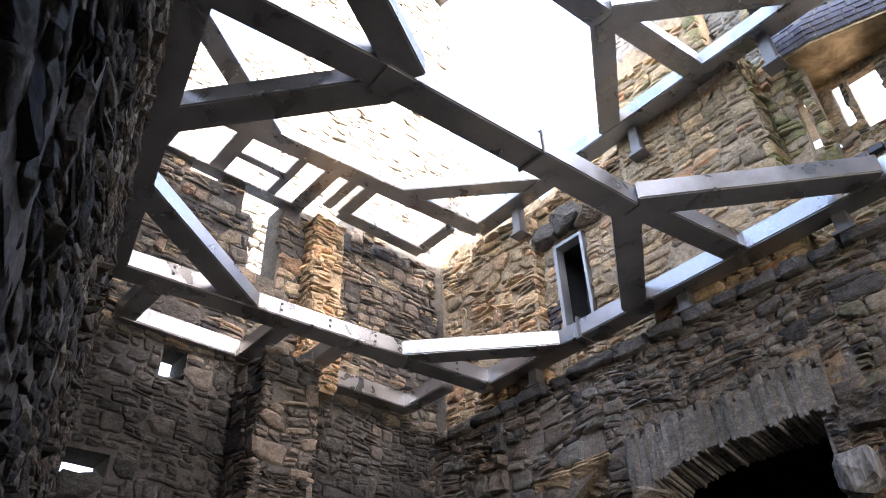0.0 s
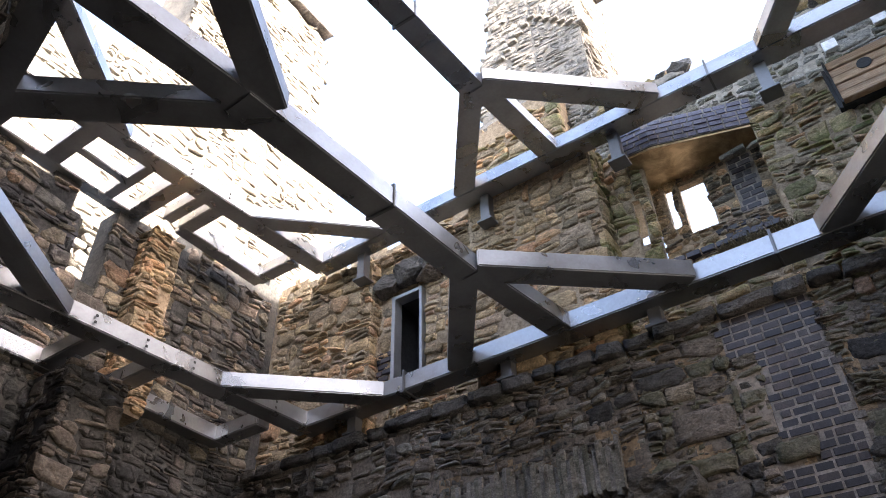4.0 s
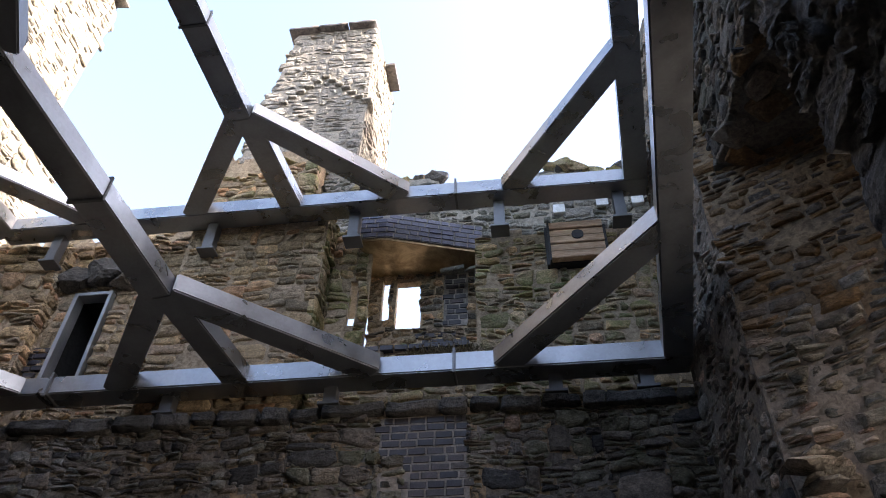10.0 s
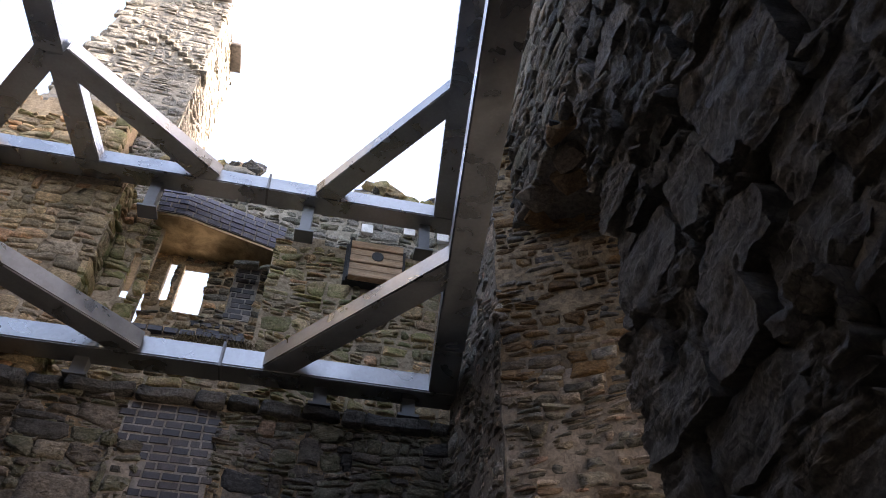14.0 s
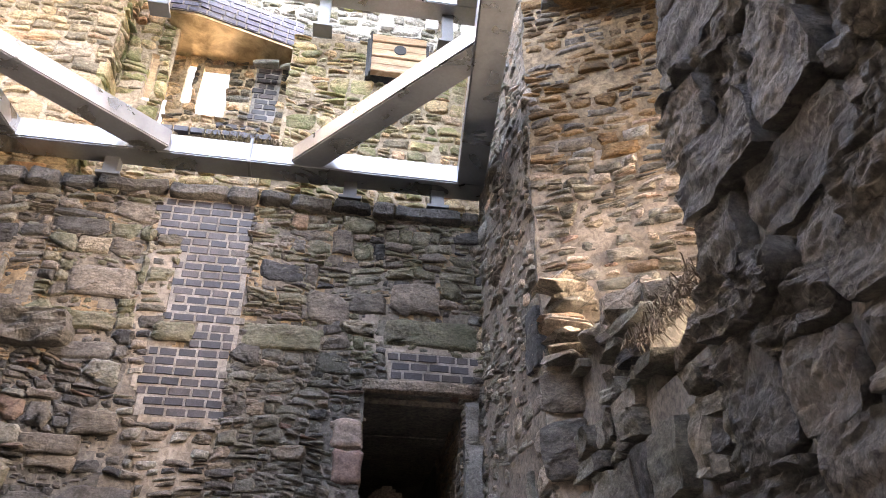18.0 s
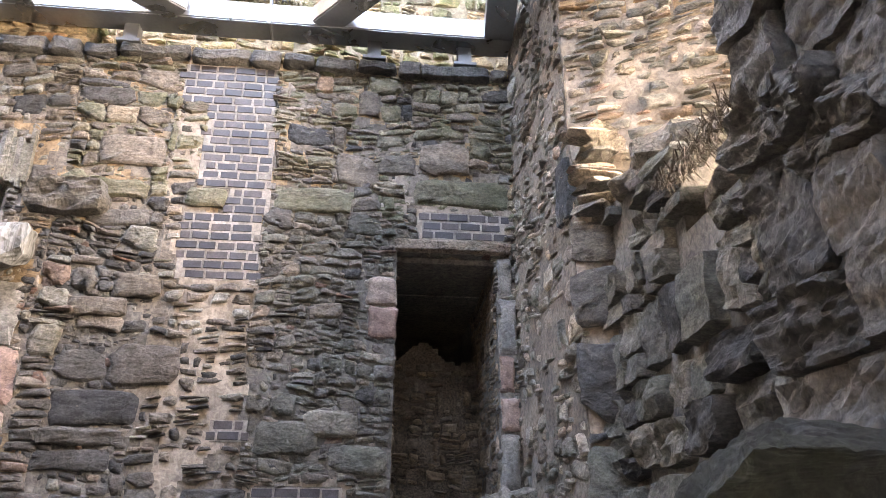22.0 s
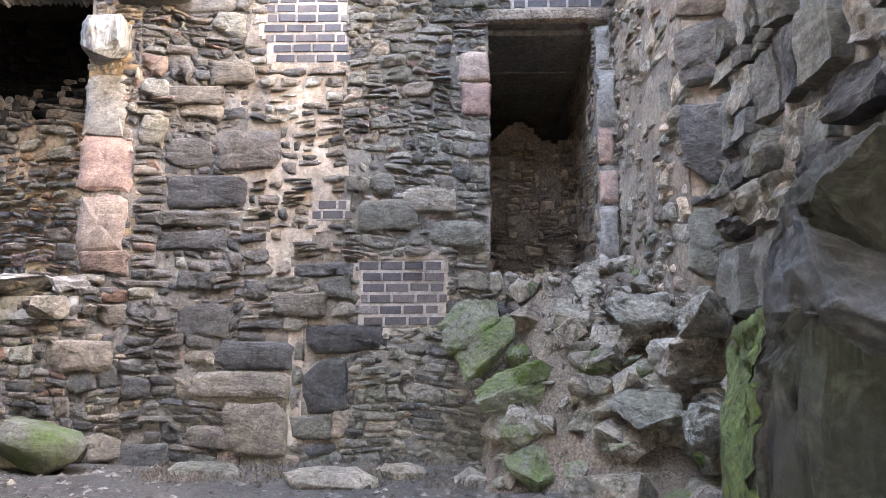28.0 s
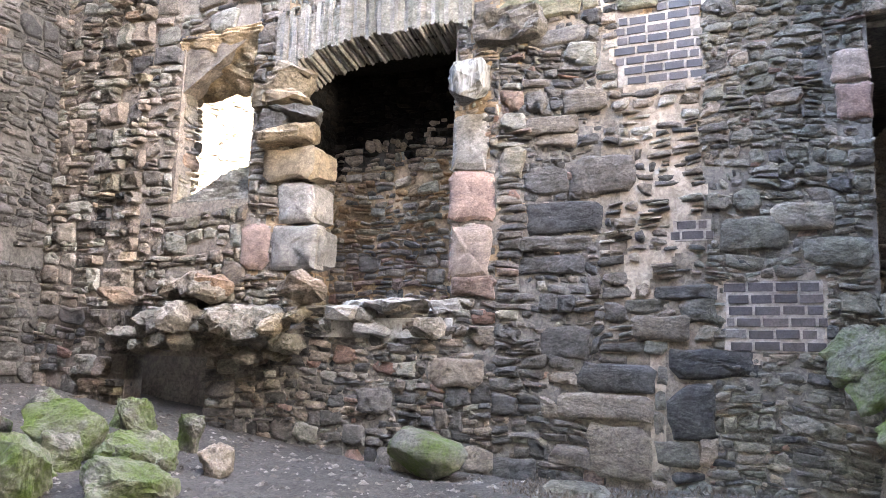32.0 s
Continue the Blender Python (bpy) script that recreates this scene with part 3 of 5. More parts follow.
def block(name, f, u0, u1, v0, v1, out, material, parent, seed=0, depth=0.2, label="", wear=0.02):
    """A dressed block or a big stone with worn, uneven edges, set in a face."""
    bm = box_bm(u0, u1, v0, v1, -depth, out)
    bmesh.ops.subdivide_edges(bm, edges=bm.edges[:], cuts=3, use_grid_fill=True)
    bmesh.ops.bevel(bm, geom=[e for e in bm.edges if e.calc_face_angle(0) > 1.0], offset=min(0.014, (u1 - u0) * 0.12, (v1 - v0) * 0.12), segments=2, affect="EDGES")
    for v in bm.verts:
        p = v.co * 6 + Vector((seed * 3.7, seed, 0))
        v.co += Vector((noise.noise(p), noise.noise(p + Vector((9, 3, 1))), 0.6 * noise.noise(p + Vector((1, 7, 5))))) * wear
    m = Matrix((f.u, UP, f.n)).transposed().to_4x4()
    bmesh.ops.transform(bm, matrix=Matrix.Translation(f.o) @ m, verts=bm.verts)
    return part(name, bm, material, parent, label, smooth=True)


def rock(name, f, u0, u1, v0, v1, out, material, parent, seed=0, amp=0.035, n=9, depth=0.15, label="", round_=0.12):
    """A big broken stone set in a face: an uneven outline, a tilted, fractured front and sharp arrises."""
    rng = random.Random(seed * 31 + 5)
    w, h = u1 - u0, v1 - v0
    tu, tv = rng.uniform(-0.5, 0.5) * amp, rng.uniform(-0.5, 0.5) * amp
    cut = [rng.uniform(0.0, 0.3) for _ in range(4)]
    verts, faces = [], []
    for i in range(n + 1):
        for j in range(n + 1):
            a, b = 2 * i / n - 1, 2 * j / n - 1
            c = cut[(a > 0) + 2 * (b > 0)] * (abs(a) * abs(b)) ** 1.5
            p = Vector((a * w * 2.2 + seed, b * h * 2.2 - seed, seed * 0.7))
            a2 = a * (1 - c) + 0.07 * noise.noise(p * 1.5)
            b2 = b * (1 - c) + 0.09 * noise.noise(p * 1.5 + Vector((5, 5, 5)))
            e = min(1.0, (1 - max(abs(a), abs(b))) / round_) ** 0.5
            q = Vector((a2 * w * 3 + seed * 1.3, b2 * h * 5, 0.3 * seed))
            d = out + tu * a + tv * b + amp * (noise.noise(q) + 0.55 * abs(noise.noise(q * 2.3)) + 0.3 * noise.noise(q * 5))
            verts.append(f.pt((u0 + u1) / 2 + a2 * w / 2, (v0 + v1) / 2 + b2 * h / 2, -depth + (d + depth) * (0.55 + 0.45 * e) if e > 0 else -depth))
    for i in range(n):
        for j in range(n):
            k = i * (n + 1) + j
            faces.append((k, k + n + 1, k + n + 2, k + 1))
    return raw(name, verts, faces, material, parent, label)


def hull_rock(name, pts, material, seed, label="", amp=0.03, cuts=5, parent=None, category="rock", group=""):
    """A fractured block: the hull of a few corners, split finely and roughened."""
    bm = bmesh.new()
    for q in pts:
        bm.verts.new(q)
    bmesh.ops.convex_hull(bm, input=bm.verts)
    bmesh.ops.delete(bm, geom=[v for v in bm.verts if not v.link_faces], context="VERTS")
    bmesh.ops.subdivide_edges(bm, edges=bm.edges[:], cuts=cuts, use_grid_fill=True)
    bmesh.ops.triangulate(bm, faces=bm.faces[:])
    bm.normal_update()
    for v in bm.verts:
        q = v.co * 5.5 + Vector((seed, 0, 0))
        v.co += v.normal * amp * (noise.noise(q) * 1.3 + 0.8 * abs(noise.noise(q * 2.7)) + 0.4 * noise.noise(q * 7) + 0.22 * noise.noise(q * 15))
    ob = part(name, bm, material, parent)
    return tagged(ob, label, category, group) if label else ob


def chunk(name, at, size, material, seed, label="", turn=(0, 0, 0), corners=13, cuts=2, amp=0.02, parent=None, group="", category="rock"):
    """An angular stone from random corners in a flattened ball."""
    rng = random.Random(seed)
    rot = Euler([radians(a) for a in turn]).to_matrix()
    pts = []
    for _ in range(corners):
        d = Vector((rng.gauss(0, 1), rng.gauss(0, 1), rng.gauss(0, 1))).normalized()
        d = Vector(math.copysign(abs(c) ** 0.6, c) for c in d)
        pts.append(Vector(at) + rot @ Vector((d.x * size[0], d.y * size[1], d.z * size[2])))
    return hull_rock(name, pts, material, seed, label, amp, cuts, parent, category, group)


def boulder(name, at, size, material, seed, label, category="rock", group="", sub=3, rough=0.28, flat=0.5, parent=None, turn=(0, 0, 0), facets=0):
    """A rock: a sphere cut by random planes and roughened."""
    rng = random.Random(seed)
    bm = bmesh.new()
    bmesh.ops.create_icosphere(bm, subdivisions=sub, radius=1)
    planes = [(Vector((rng.gauss(0, 1), rng.gauss(0, 1), rng.gauss(0, 1))).normalized(), rng.uniform(0.45, 0.8)) for _ in range(facets or 9)]
    for v in bm.verts:
        for n, d in planes:
            k = v.co.dot(n) - d
            if k > 0:
                v.co -= n * k * 0.92
        p = v.co * 1.7 + Vector((seed * 2.3, seed * 1.1, 0))
        v.co += v.co.normalized() * (noise.noise(p) * rough * 0.5 + noise.noise(p * 3.3) * rough * 0.16)
    rot = Euler([radians(a) for a in turn]).to_matrix().to_4x4()
    bmesh.ops.transform(bm, matrix=Matrix.Translation(at) @ rot @ Matrix.Diagonal((size[0] / 1.5, size[1] / 1.5, size[2] / 1.5, 1)), verts=bm.verts)
    ob = part(name, bm, material, parent, smooth=True)
    ob.data.polygons.foreach_set("use_smooth", [True] * len(ob.data.polygons))
    if label:
        tagged(ob, label, category, group)
    return ob

# ---- the place: ground ----
def ground_z(x, y):
    z = 0.78 + 0.115 * max(0.0, min(4.5, -(x + 2.7)))
    k = max(0.0, min(1.0, (4.2 - y) / 3.0))
    z -= 0.75 * k * k * (3 - 2 * k)
    far = max(abs(x), abs(y)) - 12
    if far > 0:
        z = z * max(0, 1 - far / 20)
    return z + (0.035 * noise.noise(Vector((x * 1.3, y * 1.3, 0))) + 0.018 * noise.noise(Vector((x * 6, y * 6, 3))) if far < 0 else 0)


gx = [-400, -120, -40, -20, -12, *[-8 + 0.14 * k for k in range(79)], 4, 6, 12, 20, 40, 120, 400]
gy = [-400, -120, -40, -20, -12, -6, -3, *[-1.5 + 0.14 * k for k in range(56)], 7, 9, 12, 20, 40, 120, 400]
gv = [(x, y, ground_z(x, y)) for x in gx for y in gy]
gf = [(i * len(gy) + j, (i + 1) * len(gy) + j, (i + 1) * len(gy) + j + 1, i * len(gy) + j + 1) for i in range(len(gx) - 1) for j in range(len(gy) - 1)]
ground = tagged(raw("ground", gv, gf, M_SOIL, smooth=True), "dark gritty earth floor scattered with small stones", "ground", kind="structure")

# ---- north wall, lower storey ----
NF = Face((0, 5.86), (0, -1))
FIRE, DOOR, WIN, CAVE = (-3.95, -2.33, 2.0, 4.5), (0.70, 1.50, 2.1, 4.02), (-5.32, -4.42, 3.08, 4.75), (-5.75, -4.75, 0.7, 1.6)


def mortar_zone(u, v):
    if abs(u + 3.95) < 0.004 and v > 3.4:
        return 3
    k = 0.25 * noise.noise(Vector((u * 2.2, v * 2.2, 4)))
    if v + k > 4.3 or u + k < -1.75 and v > 2.2:
        return 2 if noise.noise(Vector((u * 5, v * 5, 9))) > 0.12 else 0
    return 1 if u + k < -1.15 or u + k > -0.35 else 0


def stone_zone(u, v, rng):
    """Which stone is built in where: slaty low down, buff and green high up, dim and small beside the doorway."""
    k = 0.3 * noise.noise(Vector((u * 1.7, v * 1.7, 2)))
    r = rng.random()
    if v + k > 4.35:
        return (M_GREENST if r < 0.55 else M_BROWNST if r < 0.8 else M_STONE_W if r < 0.92 else M_SLATY) if u > -1.9 else (M_BROWNST if r < 0.5 else M_GREYGREEN if r < 0.8 else M_SLATY)
    if u + k > -0.35:
        return M_DIM if r < 0.72 else M_BROWNST if r < 0.86 else M_SLATY if r < 0.98 else M_REDST
    if u + k < -2.0:
        return (M_SLATY if r < 0.55 else M_BROWNST if r < 0.8 else M_GREYGREEN if r < 0.95 else M_REDST) if v < 2.05 else (M_BROWNST if r < 0.6 else M_GREYGREEN if r < 0.85 else M_STONE_W)
    if u + k < -1.1:
        return M_SLATY if r < 0.8 else M_BROWNST if r < 0.9 else M_REDST if r < 0.93 else M_GREYGREEN
    return M_SLATY if r < 0.35 else M_BROWNST if r < 0.75 else M_GREYGREEN if v > 2.3 else M_DIM


wall_n = slab("wall_north", NF, -4.42, 2.2, 0.2, 5.74, [FIRE, DOOR], 0.9, (M_MORTAR, [M_MORTAR_DK, M_MORTAR_OR, M_SOOT_SHADE], mortar_zone), "tall rubble stone wall with buff mortar joints, brick repairs, a fireplace and a doorway", step=0.065, front=0.0, rough=0.013)
wall_nw = slab("wall_north_corner", NF, -7.1, -4.425, 0.2, 5.735, [WIN, CAVE], 0.22, M_MORTAR, "ragged rubble corner wall with a bright window and a floor-level cavity", step=0.065, front=0.0, rough=0.013)
COURSES = [(-1.12, -0.35, 5.28, 5.66), (-0.9, -0.34, 4.5, 5.28), (-0.64, -0.33, 4.28, 4.5), (-0.97, -0.38, 3.72, 4.28), (-0.58, -0.33, 2.52, 2.67), (-0.25, 0.36, 1.74, 2.22), (0.9, 1.58, 4.14, 4.38)]
for k, c in enumerate(COURSES):
    bricks(wall_n, NF, *c, tooth=(0.06, 0.05) if k < 4 else (0.03, 0.03), wash=(lambda u, v: u > -0.4 + 0.12 * noise.noise(Vector((u * 4, v * 4, 1)))) if k < 4 else (lambda u, v: u < -0.18 + 0.12 * noise.noise(Vector((u * 4, v * 4, 1)))) if k == 5 else None)
    bed = slab("brick_bed", NF, c[0] - 0.005, c[1] + 0.005, c[2], c[3], [], 0.05, M_JOINT, "", step=0.1, rough=0.004, front=0.008)
    bed.parent = wall_n
    del bed["kind"], bed["category"]
BIG = [(-1.58, -1.19, 1.64, 1.92), (-1.28, -0.71, 1.42, 1.65), (-1.44, -0.73, 1.23, 1.43), (-0.63, -0.01, 1.55, 1.76), (-0.64, -0.31, 1.13, 1.52), (-1.21, -0.74, 0.82, 1.22), (-1.73, -1.35, 2.92, 3.15), (-1.34, -0.84, 2.89, 3.20), (-1.72, -1.28, 3.39, 3.55), (-1.71, -1.22, 4.13, 4.28), (-0.27, 0.17, 2.43, 2.67), (-1.40, -1.06, 3.55, 3.74), (-1.71, -1.09, 2.61, 2.86), (-1.73, -1.11, 2.47, 2.59), (-0.89, -0.47, 1.80, 1.99), (-0.76, -0.29, 2.09, 2.21), (-3.14, -2.82, 1.16, 1.40), (-2.51, -2.02, 1.41, 1.66), (-1.76, -1.23, 2.30, 2.45)]
BIG += [(-1.70, -1.18, 4.66, 4.93), (-1.72, -1.26, 4.36, 4.52), (0.18, 0.54, 4.57, 4.88), (-0.31, 0.32, 4.32, 4.54), (0.87, 1.30, 4.72, 5.02), (0.81, 1.61, 4.43, 4.68), (0.33, 0.52, 5.25, 5.52), (-0.98, -0.66, 4.33, 4.49), (0.50, 0.85, 4.69, 4.91), (0.25, 0.67, 2.3, 2.52), (0.05, 0.46, 2.55, 2.75)]
for k, b in enumerate(BIG):
    set_stone("stone", NF, b, 0.02 + 0.012 * (k % 3), M_DIM if b[0] > -0.4 and b[2] < 4.3 else (M_GREENST, M_BROWNST)[k % 2] if b[2] > 4.3 else (M_SLATY, M_SLATY, M_BROWNST)[k % 3], wall_n, k)
QUOIN = [(0.48, 0.72, 3.29, 3.56), (0.47, 0.71, 3.57, 3.8)]
for k, b in enumerate(QUOIN):
    set_stone("quoin", NF, b, 0.026, M_PINK, wall_n, 800 + k, "pink pitted sandstone quoin", cut=0.08, coarse=0.004)
JAMB = [(1.5, 1.64, 2.2, 2.62), (1.5, 1.66, 2.63, 2.9), (1.5, 1.62, 2.91, 3.2), (1.5, 1.66, 3.21, 3.66), (1.5, 1.62, 3.67, 4.0)]
for k, b in enumerate(JAMB):
    set_stone("jamb_stone", NF, b, 0.026, M_PINK if k in (1, 2) else M_PALE, wall_n, 820 + k, cut=0.08, coarse=0.005)
LINTEL = (0.68, 1.62, 4.02, 4.125)
block("lintel", NF, *LINTEL, 0.05, M_STONE_W, wall_n, 40, depth=0.5, label="long thin stone door lintel")
FJAMB = [(-2.34, -1.98, 2.28, 2.72, M_PINK), (-2.36, -1.93, 2.73, 3.16, M_PINK), (-2.33, -2.02, 3.17, 3.66, M_PALE), (-4.22, -3.66, 3.2, 3.5, M_BUFF), (-4.06, -3.68, 2.8, 3.19, M_PALE), (-4.12, -3.62, 2.38, 2.79, M_PALE), (-4.45, -4.13, 2.4, 2.85, M_PINK)]
for k, (a, b, c, d, m) in enumerate(FJAMB):
    set_stone("jamb_stone", NF, (a, b, c, d), 0.03 if k != 3 else 0.07, m, wall_n, 850 + k, cut=0.18, coarse=0.008, arris=0.03)
    rock("jamb_stone", Face((b if a < -3 else a, 0), (1 if a < -3 else -1, 0)), *((5.84, 6.2) if a < -3 else (-6.2, -5.84)), c, d, 0.01, m, wall_n, 870 + k, amp=0.016, depth=0.08, round_=0.06)
for k, (x, z, a, b) in enumerate(((-3.98, 3.62, 0.3, 0.1), (-3.9, 3.8, 0.28, 0.09), (-4.0, 3.95, 0.26, 0.08), (-3.98, 4.1, 0.22, 0.1), (-4.15, 3.75, 0.2, 0.12), (-4.2, 4.0, 0.2, 0.12), (-3.95, 4.25, 0.2, 0.09))):
    chunk("corbel_stone", (x, 5.85, z), (a, 0.22, b), (M_STONE_W, M_DARK, M_BUFF)[k % 3], 1500 + k, parent=wall_n, corners=18, cuts=3, amp=0.03, turn=(0, 8 * (k % 3 - 1), 10))
part("sooted_soffit", box_bm(-4.0, -2.3, 5.97, 6.77, 4.43, 4.5), M_SOOT_SHADE, wall_n)
corbel = chunk("corbel", (-2.12, 5.74, 3.86), (0.17, 0.2, 0.18), M_DROPPINGS, 61, "", corners=22, cuts=3, parent=wall_n)
tagged(corbel, "rounded corbel stone streaked with white droppings")
# the arch over the fireplace: thin stones on edge
def arch_z(x):
    return 4.36 - 0.2 * max(0.0, (-3.35 - x) / 0.6) ** 1.6 - 0.05 * max(0.0, (x + 2.7) / 0.5) ** 2



rng = random.Random(5)
n_v = 46
for k in range(n_v):
    s = k / (n_v - 1)
    x = -4.14 + 1.94 * s
    low = arch_z(x) + rng.uniform(-0.012, 0.012)
    rock("voussoir", NF, x - 0.032, x + 0.032, low, 4.98 + rng.uniform(-0.12, 0.06), 0.035 + rng.uniform(0, 0.016), (M_GREYGREEN, M_PALE, M_GREYGREEN)[k % 3], wall_n, 1000 + k, amp=0.012, n=6, depth=0.32)
rock("springer", NF, -2.2, -1.5, 4.18, 4.48, 0.14, M_DARK, wall_n, 98, amp=0.06, n=12)
PALEZONE = (-1.12, -0.36, 2.26, 3.7)
taken = [FIRE, DOOR, WIN, CAVE, LINTEL, (-4.15, -2.2, 4.3, 5.03), (-2.2, -1.5, 4.18, 4.48), (-2.4, -2.0, 3.66, 4.06), *COURSES, *BIG, *QUOIN, *JAMB, *[j[:4] for j in FJAMB]]
rubble(wall_n, NF, (-0.36, 2.1, 0.3, 4.2), taken, 1, stone_zone, hs=(0.05, 0.15), ws=(0.07, 0.3), near=(-0.3, 0.7, 2.2, 3.9))
rubble(wall_n, NF, (-0.36, 2.1, 4.2, 5.7), taken, 101, stone_zone, hs=(0.06, 0.2), ws=(0.1, 0.38), near=(-0.3, 1.6, 4.3, 5.6))
rubble(wall_n, NF, (-1.95, -1.12, 0.3, 5.7), taken, 2, stone_zone, ws=(0.16, 0.5), proud=(0.03, 0.08), near=(-1.95, -1.12, 0.6, 5.2))
rubble(wall_n, NF, (-1.12, -0.3, 0.3, 2.26), taken, 3, stone_zone, ws=(0.16, 0.5))
rubble(wall_n, NF, (-1.12, -0.3, 3.7, 5.7), taken, 4, stone_zone, ws=(0.16, 0.45), joint=0.01)
rubble(wall_n, NF, PALEZONE, taken, 5, stone_zone, hs=(0.05, 0.15), ws=(0.08, 0.3), split=0.4, joint=0.026, loose=0.14, proud=(0.03, 0.07), near=PALEZONE)
rubble(wall_n, NF, (-4.4, -1.95, 0.3, 2.05), taken, 6, stone_zone, hs=(0.1, 0.24), ws=(0.12, 0.34), near=(-4.4, -1.95, 0.6, 1.9))
rubble(wall_n, NF, (-4.4, -1.95, 2.05, 5.7), taken, 7, stone_zone, hs=(0.07, 0.2))
HOLES = [FIRE, DOOR, WIN, CAVE, *COURSES]
for k, area in enumerate(((-4.4, -1.1, 0.3, 2.05), (-1.95, -1.1, 2.05, 5.7), (-4.4, -1.95, 2.05, 5.7), (-0.36, 2.1, 0.3, 5.7))):
    rubble(wall_n, NF, area, HOLES, 300 + k, stone_zone, hs=(0.035, 0.09), ws=(0.05, 0.17), split=0.0, proud=(0.002, 0.02), flush=0.7, loose=0.12)
rubble(wall_nw, NF, (-7.1, -6.35, 0.3, 5.7), taken, 8, stone_zone, hs=(0.08, 0.24), proud=(0.02, 0.09))
rubble(wall_nw, NF, (-5.72, -4.4, 0.3, 5.7), taken, 88, stone_zone, hs=(0.08, 0.24), proud=(0.02, 0.09))
rng = random.Random(89)
for k, (uc, vc, w, h) in enumerate(pack(-6.35, -5.72, 1.0, 5.6, [CAVE], rng, (0.1, 0.3), (0.14, 0.36), 0.35)):
    rock("stone", NF, uc - w / 2, uc + w / 2, vc - h / 2, vc + h / 2, rng.uniform(-0.02, 0.11), (M_BROWNST, M_SLATY, M_GREYGREEN, M_BROWNST, M_STONE_W)[k % 5], wall_nw, 900 + k, amp=0.05, n=8, depth=0.1)
for k in range(40):
    x, z = rng.uniform(-5.9, -3.45), rng.uniform(1.62, 2.3)
    sz = rng.uniform(0.07, 0.19)
    chunk("stone", (x, 5.84 - rng.uniform(0, 0.14) - 0.12 * (z > 1.8), z), (sz, 0.2, sz * rng.uniform(0.45, 0.8)), M_ROCK if k % 3 else M_STONE_W, 950 + k, turn=(rng.uniform(-15, 15), rng.uniform(-25, 25), rng.uniform(-20, 20)), corners=17, cuts=3, amp=0.03, parent=wall_nw if x < -4.42 else wall_n)


SEAM = ((0.9, -0.72, 0.05), (1.8, -0.7, 0.06), (2.0, -0.82, 0.06), (2.25, -0.84, 0.1), (2.5, -0.7, 0.22), (2.75, -0.66, 0.27), (3.2, -0.66, 0.22), (3.7, -0.68, 0.26), (4.2, -0.98, 0.13), (5.2, -0.98, 0.1), (5.5, -1.1, 0.03))


def pale_zone(u, v):
    """The repair mortar: a wandering seam down the wall and a rim round the brick patches."""
    if inside(u, v, COURSES):
        return False
    k = 0.16 * noise.noise(Vector((u * 3, v * 4, 8))) + 0.06 * noise.noise(Vector((u * 13, v * 13, 3)))
    for (v0, c0, h0), (v1, c1, h1) in zip(SEAM, SEAM[1:]):
        if v0 <= v < v1:
            s = (v - v0) / (v1 - v0)
            if abs(u - c0 - (c1 - c0) * s) < h0 + (h1 - h0) * s + k * (1.0 if h0 > 0.1 else 0.35):
                return True
    rim = 0.05 + 0.35 * k
    return any(a - rim < u < b + rim and c - rim < v < d + rim for a, b, c, d in (COURSES[5], COURSES[6])) or (4.3 < v < 4.75 and 0.62 + k < u < 0.8 + k)


pale = slab("repair_mortar", NF, -1.3, 1.7, 0.9, 5.5, [], 0.05, M_MORTAR_PALE, "", step=0.026, rough=0.01, front=0.008, keep=pale_zone)
pale.parent = wall_n
del pale["kind"], pale["category"]
# back of the fireplace, of the doorway and of the window
FB = Face((0, 6.62), (0, -1))


def soot_shade_line(u, v):
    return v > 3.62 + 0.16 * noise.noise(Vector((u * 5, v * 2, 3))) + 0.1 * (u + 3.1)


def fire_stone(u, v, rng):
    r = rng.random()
    if soot_shade_line(u, v):
        return M_SOOT_SHADE if soot_shade_line(u, v - 0.2) or r < 0.5 else M_LITSTONE
    if soot_shade_line(u, v + 0.2) and r < 0.75:
        return M_LITSTONE
    return (M_OCHREST if r < 0.34 else M_STONE_W if r < 0.85 else M_BROWNST) if v > 2.75 else (M_SLATY if r < 0.4 else M_BROWNST if r < 0.8 else M_REDST)


fireback = slab("wall_fireback", FB, -4.3, -2.0, 1.7, 4.6, [], 0.14, (M_MORTAR_OR, [M_LITTER_DK, M_SOOT_SHADE], lambda u, v: 2 if soot_shade_line(u, v - 0.12) else 1 if soot_shade_line(u, v + 0.1) else 0), "ochre rubble back of the old fireplace, its top coloured dark for soot and shade", step=0.035)
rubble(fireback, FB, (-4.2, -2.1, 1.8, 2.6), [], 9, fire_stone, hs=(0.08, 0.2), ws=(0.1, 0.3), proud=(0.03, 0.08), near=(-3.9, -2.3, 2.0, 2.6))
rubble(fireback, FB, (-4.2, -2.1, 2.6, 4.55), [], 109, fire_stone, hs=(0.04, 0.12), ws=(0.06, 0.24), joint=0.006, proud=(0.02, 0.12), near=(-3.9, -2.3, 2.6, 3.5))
flue = tagged(part("flue", box_bm(-4.4, -1.9, 8.3, 8.5, 1.6, 6.0), M_SOOT_SHADE), "flue behind the fireplace arch, coloured black for soot and shade", "flue", kind="structure")
part("side", box_bm(-4.4, -4.2, 6.77, 8.3, 1.6, 6.0), M_SOOT_SHADE, flue)
part("side", box_bm(-2.1, -1.9, 6.77, 8.3, 1.6, 6.0), M_SOOT_SHADE, flue)
part("cover", box_bm(-4.4, -1.9, 6.77, 8.5, 5.8, 6.0), M_SOOT_SHADE, flue)
DB = Face((0, 6.95), (0, -1))


def top_fill(u):
    return 3.45 + 0.25 * noise.noise(Vector((u * 2.5, 1, 6))) + 0.1 * noise.noise(Vector((u * 9, 4, 6)))


